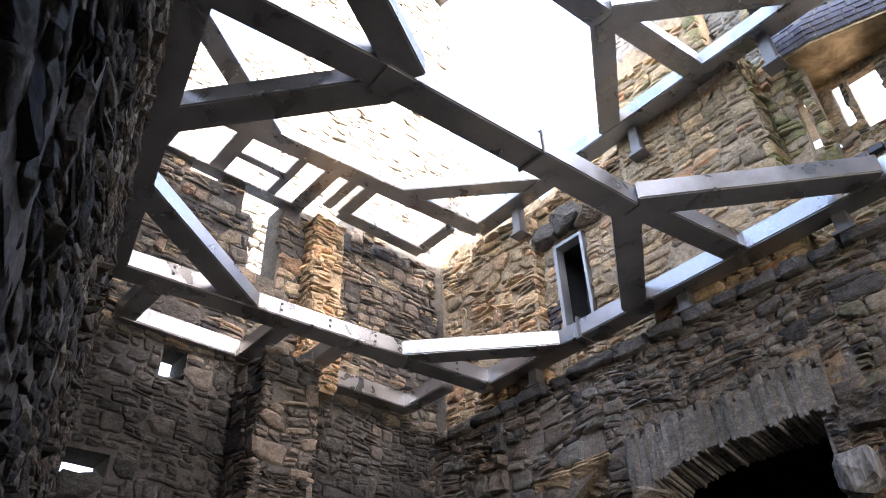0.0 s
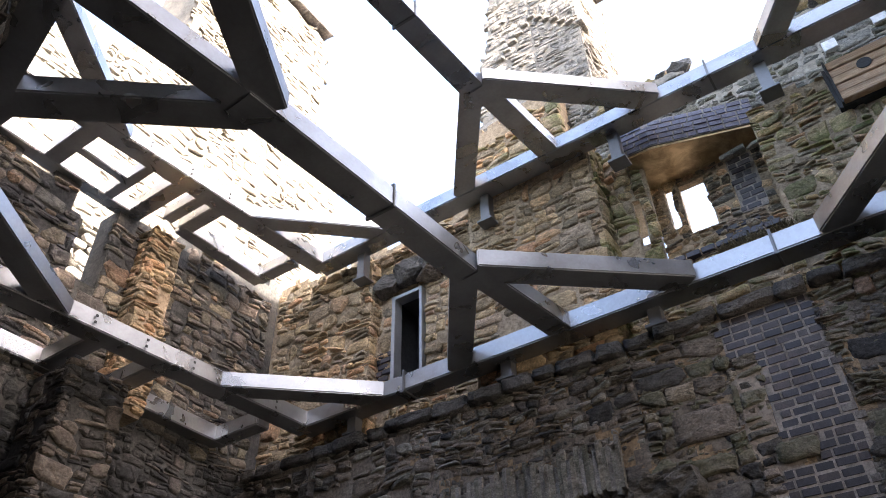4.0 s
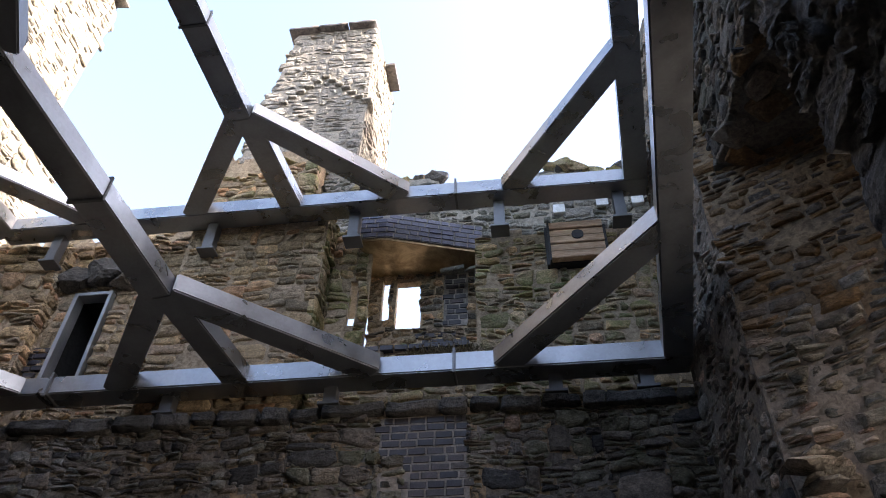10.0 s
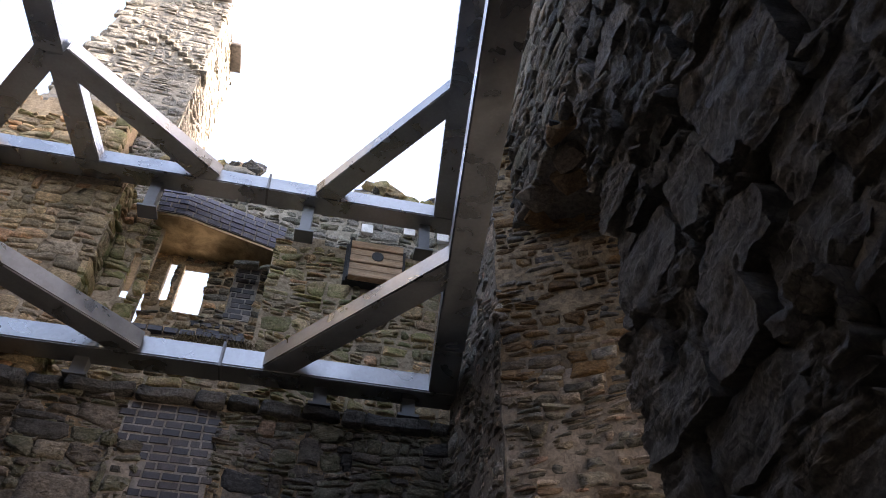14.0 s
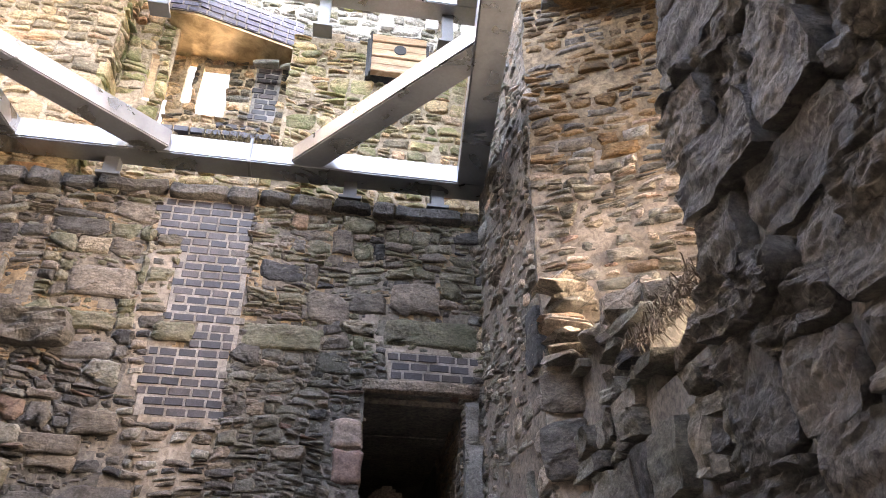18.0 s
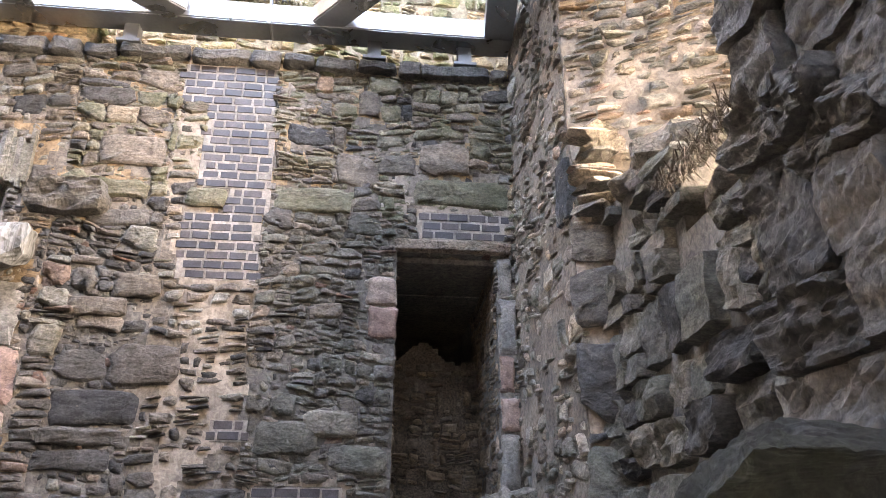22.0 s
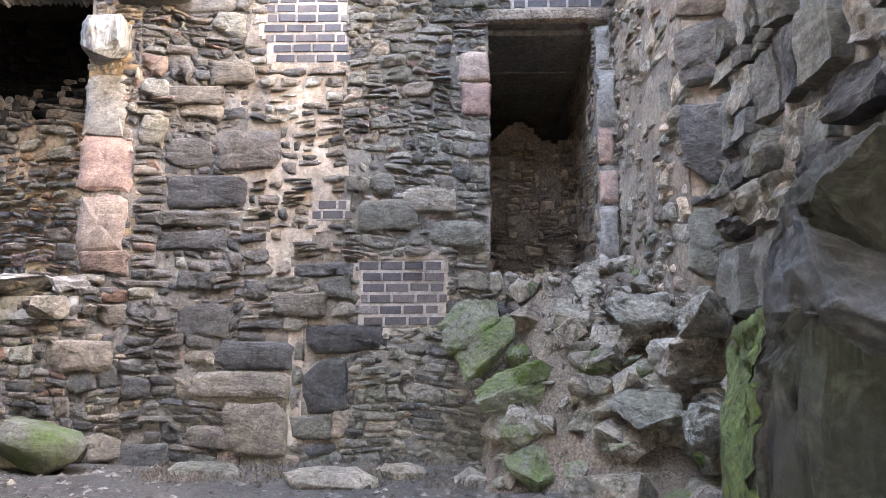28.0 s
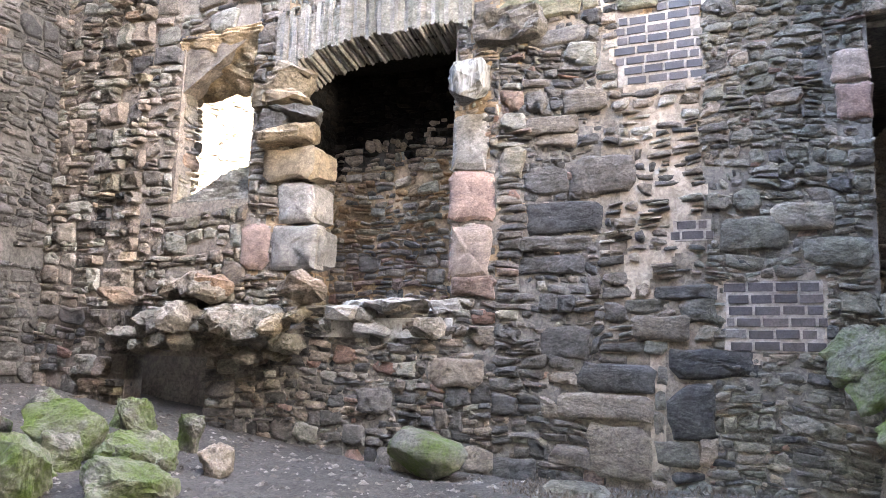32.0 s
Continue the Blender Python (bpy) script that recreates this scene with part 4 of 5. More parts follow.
doorback = slab("wall_doorback", DB, 0.5, 1.8, 1.7, 3.6, [], 0.4, M_LITTER, "rough brown rubble filling the lower half of the dark doorway", top=top_fill, step=0.03, rough=0.05)
rubble(doorback, DB, (0.5, 1.8, 1.8, 3.4), [], 10, lambda u, v, rng: rng.choice((M_LITSTONE, M_LITSTONE, M_LITSTONE, M_BROWNST)), hs=(0.04, 0.14), ws=(0.06, 0.2), proud=(0.0, 0.13), joint=0.008, loose=0.1, top=top_fill, near=(0.6, 1.6, 2.1, 3.4))
passage = tagged(part("wall_passage", box_bm(0.45, 0.69, 6.74, 9.4, 1.6, 4.4), M_MORTAR_DK), "dark side walls and floor of the blocked doorway", "wall", kind="structure")
part("side", box_bm(1.51, 1.75, 6.74, 9.4, 1.6, 4.4), M_MORTAR_DK, passage)
part("end", box_bm(0.45, 1.75, 9.4, 9.6, 1.6, 4.4), M_MORTAR_DK, passage)
part("floor_slab", box_bm(0.6, 1.6, 5.9, 9.4, 1.7, 2.08), M_SOIL, passage)
part("head_slab", box_bm(0.5, 1.7, 6.72, 9.4, 3.96, 4.4), M_MORTAR_DK, passage)
part("head_slab", box_bm(0.69, 1.51, 5.95, 6.72, 3.97, 4.015), M_MORTAR_DK, passage)
for f, area, m, sd in ((Face((-3.95, 0), (1, 0)), (5.9, 6.6, 2.0, 3.5), M_STONE_W, 24), (Face((-3.95, 0), (1, 0)), (5.9, 6.6, 3.5, 4.5), M_SOOT_SHADE, 23), (Face((-2.33, 0), (-1, 0)), (-6.6, -5.9, 2.0, 4.5), M_STONE_W, 25), (Face((0.7, 0), (1, 0)), (5.9, 7.3, 2.1, 4.0), M_LITSTONE, 26), (Face((1.5, 0), (-1, 0)), (-7.3, -5.9, 2.1, 4.0), M_LITSTONE, 27), (Face((-5.32, 0), (1, 0)), (5.9, 6.2, 3.1, 4.5), M_STONE_W, 28)):
    rubble(wall_n, f, area, [], sd, m, hs=(0.08, 0.2), proud=(0.005, 0.03))
cave = slab("wall_cavity_back", Face((0, 6.6), (0, -1)), -8.4, -4.5, 0.3, 2.3, [], 0.2, M_MORTAR_DK, "dark back of the broken cavity at floor level")
hearth = tagged(raw("hearth", [NF.pt(u, v, d) for u in (-3.6, -2.3) for v, d in ((1.8, 0.03), (1.96, 0.02), (2.08, -0.3), (2.12, -0.8), (1.8, -0.8))], [(0, 1, 6, 5), (1, 2, 7, 6), (2, 3, 8, 7), (3, 4, 9, 8), (4, 0, 5, 9), (0, 4, 3, 2, 1), (5, 6, 7, 8, 9)], M_LIME), "limewashed stone hearth ledge under the fireplace", "hearth", kind="structure")
rng = random.Random(47)
for k in range(13):
    x = -3.6 + 0.1 * k + rng.uniform(-0.03, 0.03)
    chunk("hearth_stone", (x, 5.86 + rng.uniform(-0.05, 0.12), rng.choice((1.88, 2.0, 2.06))), (rng.uniform(0.09, 0.22), 0.16, rng.uniform(0.05, 0.1)), (M_PALE, M_LIME, M_ROCK)[k % 3], 1700 + k, parent=hearth, corners=15, cuts=3, amp=0.02, turn=(0, rng.uniform(-8, 8), rng.uniform(-20, 20)))
soffit_w = hull_rock("window_soffit", [NF.pt(u, v, d) for u in (-5.36, -4.38) for v, d in ((4.72, 0.02), (4.22, -0.3), (4.8, -0.3), (4.8, 0.02))], M_STONE_WU, 17, "", 0.05, 9)
tagged(soffit_w, "sloping rough ochre soffit of the window opening", "soffit", kind="structure")
for k, (pts, m) in enumerate((([(-5.34, 3.06), (-4.36, 3.06), (-4.36, 3.42), (-4.8, 3.3)], M_GREYGREEN), ([(-5.36, 4.8), (-4.36, 4.8), (-5.36, 4.2), (-5.0, 4.45)], M_BROWNST))):
    wedge = hull_rock("window_wedge", [NF.pt(u, v, d) for u, v in pts for d in (-0.02, -0.24)], m, 27 + k, "", 0.03, 7)
    tagged(wedge, "broken rubble edge of the window opening", "wall", kind="structure")
# masonry outside the window, in the sun
OUT = Face((-8.2, 9.6), (0.75, -0.66))
outer = slab("wall_outer", OUT, -1.0, 3.2, 0.3, 7.5, [], 0.4, M_MORTAR, "sunlit pale rubble wall outside the window", step=0.3)
rubble(outer, OUT, (-1.0, 3.2, 2.5, 7.5), [], 12, M_TOWER, hs=(0.08, 0.2))

# damp slates and coping stones along the ledge
ledge = empty("ledge_course", "dark damp ledge stones along the wall head", "ledge", kind="structure")
x, k = -6.9, 0
rng = random.Random(21)
while x < 1.55:
    w = rng.uniform(0.2, 0.6)
    block("ledge_stone", NF, x, min(x + w - 0.02, 1.62), 5.69 + rng.uniform(-0.05, 0), 5.79, 0.05 + rng.uniform(0, 0.06), M_DARK, ledge, 200 + k, depth=0.4, wear=0.03)
    x, k = x + w, k + 1

# ---- north wall, upper storey ----
NU = Face((0, 6.15), (0, -1))
ALC, SLOT = (-2.3, -0.28, 6.68, 8.58), (-4.9, -4.42, 6.35, 7.7)


def top_n(u):
    h = 8.7 if u < -3.7 else 10.0 if u < -1.85 else 9.55 if u < -0.75 else 9.05 if u < 0.5 else 9.5
    return h + 0.25 * noise.noise(Vector((u * 1.7, 2, 0))) + 0.1 * noise.noise(Vector((u * 6, 5, 0)))




def top_nu(u):
    return top_n(u) if u < -2.32 else 8.62 if u < -0.28 else 8.16 + 0.06 * noise.noise(Vector((u * 3, 1, 0)))


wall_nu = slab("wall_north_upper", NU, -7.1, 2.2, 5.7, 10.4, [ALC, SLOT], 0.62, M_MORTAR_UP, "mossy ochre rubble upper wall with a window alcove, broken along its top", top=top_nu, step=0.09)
NH = Face((0, 6.45), (0, -1))
wall_nh = slab("wall_north_head", NH, -2.35, 2.2, 8.0, 10.4, [(-2.35, -0.28, 8.0, 8.57)], 0.32, M_MORTAR_CH, "grey lichened wall head set back above the mossy ledge", top=top_n, step=0.08)
rubble(wall_nh, NH, (-2.35, 2.15, 8.0, 10.3), [(-2.35, -0.28, 8.0, 8.57)], 113, lambda u, v, rng: rng.choice((M_GREYGREEN, M_GREYGREEN, M_CHIM, M_GREENST)), hs=(0.07, 0.2), top=top_n, near=(-0.3, 1.6, 8.1, 9.2))
rng = random.Random(33)
for k in range(34):
    x = -1.8 + 3.6 * k / 33
    chunk("cope_stone", (x, 6.58 + rng.uniform(-0.1, 0.12), top_n(x) + 0.02), (rng.uniform(0.1, 0.24), 0.2, rng.uniform(0.06, 0.13)), (M_STONE_UP, M_DARK)[k % 2], 1600 + k, parent=wall_nu, corners=16, cuts=2, amp=0.03, turn=(0, 0, 25 * k))
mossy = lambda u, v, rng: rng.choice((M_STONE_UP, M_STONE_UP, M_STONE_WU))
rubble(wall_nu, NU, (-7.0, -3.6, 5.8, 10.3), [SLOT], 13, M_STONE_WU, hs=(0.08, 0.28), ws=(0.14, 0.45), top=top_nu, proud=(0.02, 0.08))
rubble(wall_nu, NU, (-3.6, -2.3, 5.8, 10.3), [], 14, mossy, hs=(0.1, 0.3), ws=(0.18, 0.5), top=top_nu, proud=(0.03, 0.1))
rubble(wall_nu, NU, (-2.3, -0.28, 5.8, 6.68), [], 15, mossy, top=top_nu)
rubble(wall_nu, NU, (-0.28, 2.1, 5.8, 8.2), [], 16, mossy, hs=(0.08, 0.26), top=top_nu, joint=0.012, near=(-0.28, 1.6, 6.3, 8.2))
NB = Face((0, 6.72), (0, -1))
LIGHTS = [(-1.27, -0.97, 7.36, 8.06), (-1.44, -1.34, 7.5, 8.12)]
alc = slab("wall_alcove_back", NB, -1.56, -0.15, 6.4, 8.5, LIGHTS, 0.1, M_MORTAR_UP, "rubble back of the alcove with two small bright windows and a brick repair", step=0.09)
rubble(alc, NB, (-1.6, -0.3, 6.5, 8.4), LIGHTS + [(-0.7, -0.42, 7.36, 8.2)], 17, lambda u, v, rng: rng.choice((M_STONE_WU, M_STONE_WU, M_STONE_W)), hs=(0.06, 0.15), ws=(0.08, 0.26), joint=0.01)
bricks(alc, NB, -0.68, -0.44, 7.36, 8.2, tooth=(0.04, 0.03))
bed = slab("brick_bed", NB, -0.7, -0.42, 7.35, 8.2, [], 0.05, M_JOINT, "", step=0.1, rough=0.004, front=0.008)
bed.parent = alc
del bed["kind"], bed["category"]
bricks(alc, NB, -1.0, -0.52, 7.1, 7.28, tooth=(0.08, 0.08))
side = slab("wall_alcove_side", Face((0, 6.3), (0, -1)), -1.95, -1.5, 6.6, 8.5, [(-1.71, -1.62, 7.1, 7.75)], 0.07, M_MORTAR_UP, "broken stub of wall with a bright slit beside the alcove", step=0.05, rough=0.05)
rubble(side, Face((0, 6.3), (0, -1)), (-1.95, -1.5, 6.6, 8.5), [(-1.72, -1.61, 7.08, 7.77)], 117, mossy, hs=(0.1, 0.26), ws=(0.12, 0.3), proud=(0.03, 0.12))
# brick-faced lintel that turns back into the wall, with its metal-lined soffit
plan = [(-1.6, 6.07), (-1.3, 6.07), (-0.22, 6.41), (-0.22, 6.74), (-1.6, 6.74)]
lintel_b = tagged(raw("alcove_lintel", [(x, y, z) for z in (8.2, 8.585) for x, y in plan], [(4, 3, 2, 1, 0), (5, 6, 7, 8, 9), *[(k, (k + 1) % 5, (k + 1) % 5 + 5, k + 5) for k in range(5)]], M_JOINT), "blue brick lintel over the alcove, turning back into the wall", "lintel", kind="structure")
part_plan = [(x, y + 0.012) for x, y in plan]
raw("soffit", [(x, y, z) for z in (8.165, 8.198) for x, y in part_plan], [(4, 3, 2, 1, 0), (5, 6, 7, 8, 9), *[(k, (k + 1) % 5, (k + 1) % 5 + 5, k + 5) for k in range(5)]], M_COPPER, lintel_b, "stained bronze-coloured soffit board")
bricks(lintel_b, Face((0, 6.07), (0, -1)), -1.6, -1.3, 8.2, 8.585, proud=0.01, base=M_BRICK_SKYLIT)
bricks(lintel_b, Face((-1.3, 6.07), (0.3003, -0.9539)), 0.0, 1.13, 8.2, 8.585, proud=0.01, base=M_BRICK_SKYLIT)
bricks(wall_nu, Face((0, 6.12), (0, -1)), -1.5, -0.35, 6.6, 6.68, proud=0.02)
bulk = empty("wall_buttress", "mossy ochre rubble mass standing proud of the upper wall", "wall", kind="structure")
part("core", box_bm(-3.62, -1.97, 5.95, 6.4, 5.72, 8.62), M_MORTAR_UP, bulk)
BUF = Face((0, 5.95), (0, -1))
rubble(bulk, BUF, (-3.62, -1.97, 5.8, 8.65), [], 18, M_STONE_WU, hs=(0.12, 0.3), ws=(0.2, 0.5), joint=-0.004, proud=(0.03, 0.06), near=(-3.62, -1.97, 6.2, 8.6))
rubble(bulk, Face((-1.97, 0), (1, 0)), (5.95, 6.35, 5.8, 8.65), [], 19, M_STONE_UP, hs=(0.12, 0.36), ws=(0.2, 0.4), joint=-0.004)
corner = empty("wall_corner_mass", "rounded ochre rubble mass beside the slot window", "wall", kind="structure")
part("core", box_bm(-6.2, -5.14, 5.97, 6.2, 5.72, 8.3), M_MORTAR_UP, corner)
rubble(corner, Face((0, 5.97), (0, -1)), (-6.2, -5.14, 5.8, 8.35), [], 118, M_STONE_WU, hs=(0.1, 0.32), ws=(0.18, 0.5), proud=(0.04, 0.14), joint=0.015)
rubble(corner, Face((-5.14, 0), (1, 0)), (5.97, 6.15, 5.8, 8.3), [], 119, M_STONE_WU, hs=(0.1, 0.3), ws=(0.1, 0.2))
bricks(wall_nu, Face((0, 6.13), (0, -1)), -5.12, -4.91, 6.3, 6.95, tooth=(0.03, 0.0))
for k, (x, z, a) in enumerate(((-4.62, 7.95, 0.34), (-4.3, 7.85, 0.2), (-4.95, 7.9, 0.2))):
    chunk("lintel_stone", (x, 6.12, z), (a, 0.22, 0.17), (M_SLATY, M_BROWNST)[k % 2], 2500 + k, parent=wall_nu, corners=18, cuts=4, amp=0.03)

# ---- chimney and towers beyond ----
chimney = empty("chimney_stack", "tall weathered rubble chimney stack rising from the wall head", "chimney")
CX0, CX1, CY0, CY1, CZ1 = -3.27, -1.9, 6.5, 8.0, 13.7
raw("core", [(x, y, z) for x0, z in ((-3.68, 9.9), (CX0, CZ1)) for x, y in ((x0, CY0), (CX1, CY0), (CX1, CY1), (x0, CY1))], [(3, 2, 1, 0), (4, 5, 6, 7), (0, 1, 5, 4), (1, 2, 6, 5), (2, 3, 7, 6), (3, 0, 4, 7)], M_MORTAR_CH, chimney)
flare = lambda u, v, rng: M_CHIM if u > -3.64 + 0.1 * (v - 10.1) else None
part("shoulder", box_bm(-3.7, -1.88, 6.45, 8.0, 8.6, 10.1), M_MORTAR_CH, chimney)
for nm, f, a, b in (("face", Face((0, CY0), (0, -1)), -3.7, CX1), ("face", Face((CX1, 0), (1, 0)), CY0, CY1)):
    rubble(chimney, f, (a, b, 10.1, CZ1 - 0.02), [], 30 + int(b * 10), flare, hs=(0.09, 0.22), ws=(0.14, 0.45), split=0.3, proud=(0.012, 0.03), loose=0.02)
for f, a, b in ((Face((0, 6.45), (0, -1)), -3.7, -1.88), (Face((-1.88, 0), (1, 0)), 6.45, 8.0)):
    rubble(chimney, f, (a, b, 8.7, 10.1), [], 35, M_CHIM, hs=(0.1, 0.24), ws=(0.14, 0.45), proud=(0.02, 0.06))
CF = Face((0, CY0), (0, -1))
for k in range(12):
    s = k / 11
    xx, zz = -3.2 + 1.3 * s, 11.55 + (0.75 * (1 - abs(s - 0.45) / 0.55))
    block("raggle_stone", CF, xx - 0.07, xx + 0.07, zz - 0.03, zz + 0.02, 0.06, M_CHIM, chimney, 300 + k, wear=0.02)
for k, (a, b) in enumerate(((-3.42, -2.9), (-2.88, -2.4), (-2.38, -1.9))):
    block("cap_slate", CF, a, b, CZ1, CZ1 + 0.06, 0.12, M_SLATE, chimney, 330 + k, depth=1.6, wear=0.02)
part("cap_end", box_bm(-1.95, -1.72, 7.2, 7.75, CZ1 - 0.1, CZ1 - 0.02, 0.01), M_SLATE, chimney)

TF = Face((-9.0, 0), (1, 0))


def top_t(u):
    return (14.2 if u > 8.22 else 19.0 if u > 4.6 else 12.2 + 0.5 * (u - 1)) + 0.2 * noise.noise(Vector((u * 2, 9, 1)))


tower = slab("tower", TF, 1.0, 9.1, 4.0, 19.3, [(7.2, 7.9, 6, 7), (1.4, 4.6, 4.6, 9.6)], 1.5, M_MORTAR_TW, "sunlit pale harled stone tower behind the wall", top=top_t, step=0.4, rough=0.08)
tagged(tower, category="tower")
rubble(tower, TF, (4.5, 9.1, 8.0, 19.0), [], 40, lambda u, v, rng: M_CHIM if u > 8.3 else rng.choice((M_TOWER, M_TOWER, M_CHIM)), hs=(0.14, 0.34), ws=(0.2, 0.6), split=0.3, joint=0.05, loose=0.1, proud=(0.02, 0.06), top=top_t)
rubble(tower, TF, (1.0, 4.5, 8.0, 15.0), [], 41, M_CHIM, hs=(0.14, 0.3), ws=(0.25, 0.6), split=0.2, joint=0.04, loose=0.05, proud=(0.02, 0.06), top=top_t)
for k in range(8):
    block("eaves_slate", TF, 4.6 + k * 0.46, 5.04 + k * 0.46, 19.02, 19.1, 0.22, M_SLATE, tower, 340 + k, depth=0.8, wear=0.04)

# ---- west wall ----
WF = Face((-7.05, 0), (1, 0))
SLITS = [(2.32, 2.58, 5.58, 5.94), (1.66, 2.05, 4.42, 4.68), (3.05, 3.45, 7.2, 8.1)]


def top_w(u):
    return 8.35 + 0.3 * noise.noise(Vector((u * 1.9, 4, 0))) + (0.4 if u > 4.6 else 0) - (0.5 if 2.9 < u < 3.5 else 0)


wall_w = slab("wall_west", WF, 1.0, 6.7, 0.2, 9.2, SLITS, 0.4, M_MORTAR_SHADE, "dark rubble side wall with narrow slits and a ragged head", top=top_w)
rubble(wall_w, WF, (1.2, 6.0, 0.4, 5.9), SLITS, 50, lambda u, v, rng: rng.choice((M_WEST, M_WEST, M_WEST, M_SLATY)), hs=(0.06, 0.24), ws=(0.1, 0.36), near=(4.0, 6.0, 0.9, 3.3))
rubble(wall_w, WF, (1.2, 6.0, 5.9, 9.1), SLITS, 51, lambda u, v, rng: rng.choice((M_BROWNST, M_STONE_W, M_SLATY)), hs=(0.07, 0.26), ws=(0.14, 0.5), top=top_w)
bricks(wall_w, Face((-7.05, 0), (1, 0)), 2.88, 3.06, 7.2, 8.0)
pier = empty("wall_pier", "rubble pier standing out of the side wall", "wall", kind="structure")
part("core", box_bm(-7.1, -6.42, 3.15, 3.78, 0.5, 5.9), M_MORTAR_SHADE, pier)
rubble(pier, Face((-6.42, 0), (1, 0)), (3.12, 3.8, 0.6, 5.9), [], 52, lambda u, v, rng: rng.choice((M_BROWNST, M_SLATY)), proud=(0.03, 0.09))
rubble(pier, Face((0, 3.15), (0, -1)), (-7.05, -6.4, 0.6, 5.9), [], 53, lambda u, v, rng: rng.choice((M_BROWNST, M_SLATY)), proud=(0.02, 0.06))
rubble(pier, Face((0, 3.78), (0, 1)), (6.4, 7.05, 0.6, 5.9), [], 54, lambda u, v, rng: rng.choice((M_BROWNST, M_SLATY)), proud=(0.02, 0.06))
pier_u = empty("wall_pier_upper", "broken rubble stub on the upper side wall", "wall", kind="structure")
part("core", box_bm(-7.1, -6.75, 3.8, 4.2, 5.8, 8.1), M_MORTAR_UP, pier_u)
rubble(pier_u, Face((-6.75, 0), (1, 0)), (3.78, 4.22, 5.8, 8.2), [], 55, M_STONE_WU, proud=(0.03, 0.1))
rubble(pier_u, Face((0, 3.8), (0, -1)), (-7.05, -6.72, 5.8, 8.2), [], 56, M_STONE_WU, proud=(0.02, 0.06))

# ---- south wall, beside and behind the camera ----
SF = Face((-1.0, -0.05), (0.266, 0.964))
wall_s = slab("wall_south", SF, -0.45, 6.6, 0.0, 8.6, [], 0.9, M_MORTAR_DK, "near rubble wall seen along its dark rough face")
rubble(wall_s, SF, (2.6, 6.4, 0.2, 8.5), [], 60, lambda u, v, rng: rng.choice((M_WEST, M_SLATY, M_STONE_D)), hs=(0.06, 0.2), ws=(0.14, 0.4), proud=(0.02, 0.07))
rubble(wall_s, SF, (-0.45, 2.6, 0.6, 8.5), [], 61, lambda u, v, rng: rng.choice((M_WEST, M_SLATY, M_GREYGREEN, M_LICHEN)), hs=(0.05, 0.15), ws=(0.07, 0.3), split=0.5, proud=(0.005, 0.05), near=(0.2, 1.6, 1.8, 4.0))
BF = Face((0, -1.5), (0, 1))
wall_b = slab("wall_entry", BF, -3.0, 2.0, -0.2, 8.6, [(-1.3, 0.5, -0.2, 2.4)], 0.5, M_MORTAR_DK, "unseen wall over the entry, added to shade above and admit light below")
JF = Face((-0.57, 0), (1, 0))
wall_j = slab("wall_entry_side", JF, -1.5, -0.2, -0.2, 8.6, [], 0.3, M_MORTAR_DK, "plain rubble jamb of the entry")

# ---- east wall with its deep window ----
EF = Face((1.9, 0), (-1, 0))
wall_e = slab("wall_east", EF, -2.6, 1.6, -0.2, 9.8, [], 1.2, M_MORTAR_DK, "near wall of large dark jagged whinstone blocks", rough=0.05)
rng = random.Random(70)
for k, (uc, vc, w, h) in enumerate(pack(-2.64, 0.2, 0.6, 9.6, [], rng, (0.2, 0.5), (0.28, 0.8), 0.25)):
    rock("whin_block", EF, uc - w / 2 - 0.015, uc + w / 2 + 0.015, vc - h / 2 - 0.015, vc + h / 2 + 0.015, rng.uniform(0.02, 0.12), M_WHIN, wall_e, 400 + k, amp=rng.uniform(0.03, 0.075), n=16, depth=0.12, round_=0.09)
EJ = Face((1.9, 2.6), (0, 1))
rubble(wall_e, EJ, (-1.1, 0.02, 0.3, 8.5), [], 71, M_DARK, hs=(0.16, 0.4), ws=(0.2, 0.5), proud=(0.02, 0.1), depth=0.3)
ES = Face((1.96, 0), (-1, 0))


def top_sill(u):
    return 3.22 if u > -3.35 else 3.75


wall_sill = slab("wall_east_sill", ES, -4.6, -2.5, 0.2, 3.8, [], 1.2, M_MORTAR_DK, "rubble wall under the deep window, built of large blocks", top=top_sill)
for k, (uc, vc, w, h) in enumerate(pack(-4.55, -2.55, 0.6, 3.75, [], rng, (0.2, 0.44), (0.25, 0.6), 0.45, top_sill)):
    rock("whin_block", ES, uc - w / 2 - 0.01, uc + w / 2 + 0.01, vc - h / 2 - 0.01, vc + h / 2 + 0.01, rng.uniform(0.02, 0.1), (M_SLATY, M_DIM, M_GREYGREEN, M_DIM)[k % 4], wall_sill, 600 + k, amp=rng.uniform(0.02, 0.06), n=9, depth=0.12)
EP = Face((1.65, 5.86), (-0.9965, -0.0837))
wall_ep = slab("wall_east_pier", EP, 0.0, 1.32, 0.2, 9.8, [], 0.5, M_MORTAR, "narrow rubble pier between the corner and the window")
rubble(wall_ep, EP, (0.0, 1.32, 0.4, 9.8), [], 73, lambda u, v, rng: rng.choice((M_GREYGREEN, M_GREYGREEN, M_STONE_L, M_BROWNST)), hs=(0.05, 0.2), ws=(0.07, 0.26), proud=(0.0, 0.06), joint=0.012, loose=0.16, near=(0, 1.32, 2.0, 5.4))
ER = Face((1.76, 4.55), (-0.45, -0.893))
wall_er = slab("wall_east_reveal", ER, 0.0, 1.4, 0.2, 8.6, [], 0.5, (M_MORTAR_PALE, [M_MORTAR_OR], lambda u, v: int(v + 0.5 * noise.noise(Vector((u * 3, v * 2, 1))) > 5.3)), "splayed window reveal of warm rubble and ochre plaster")
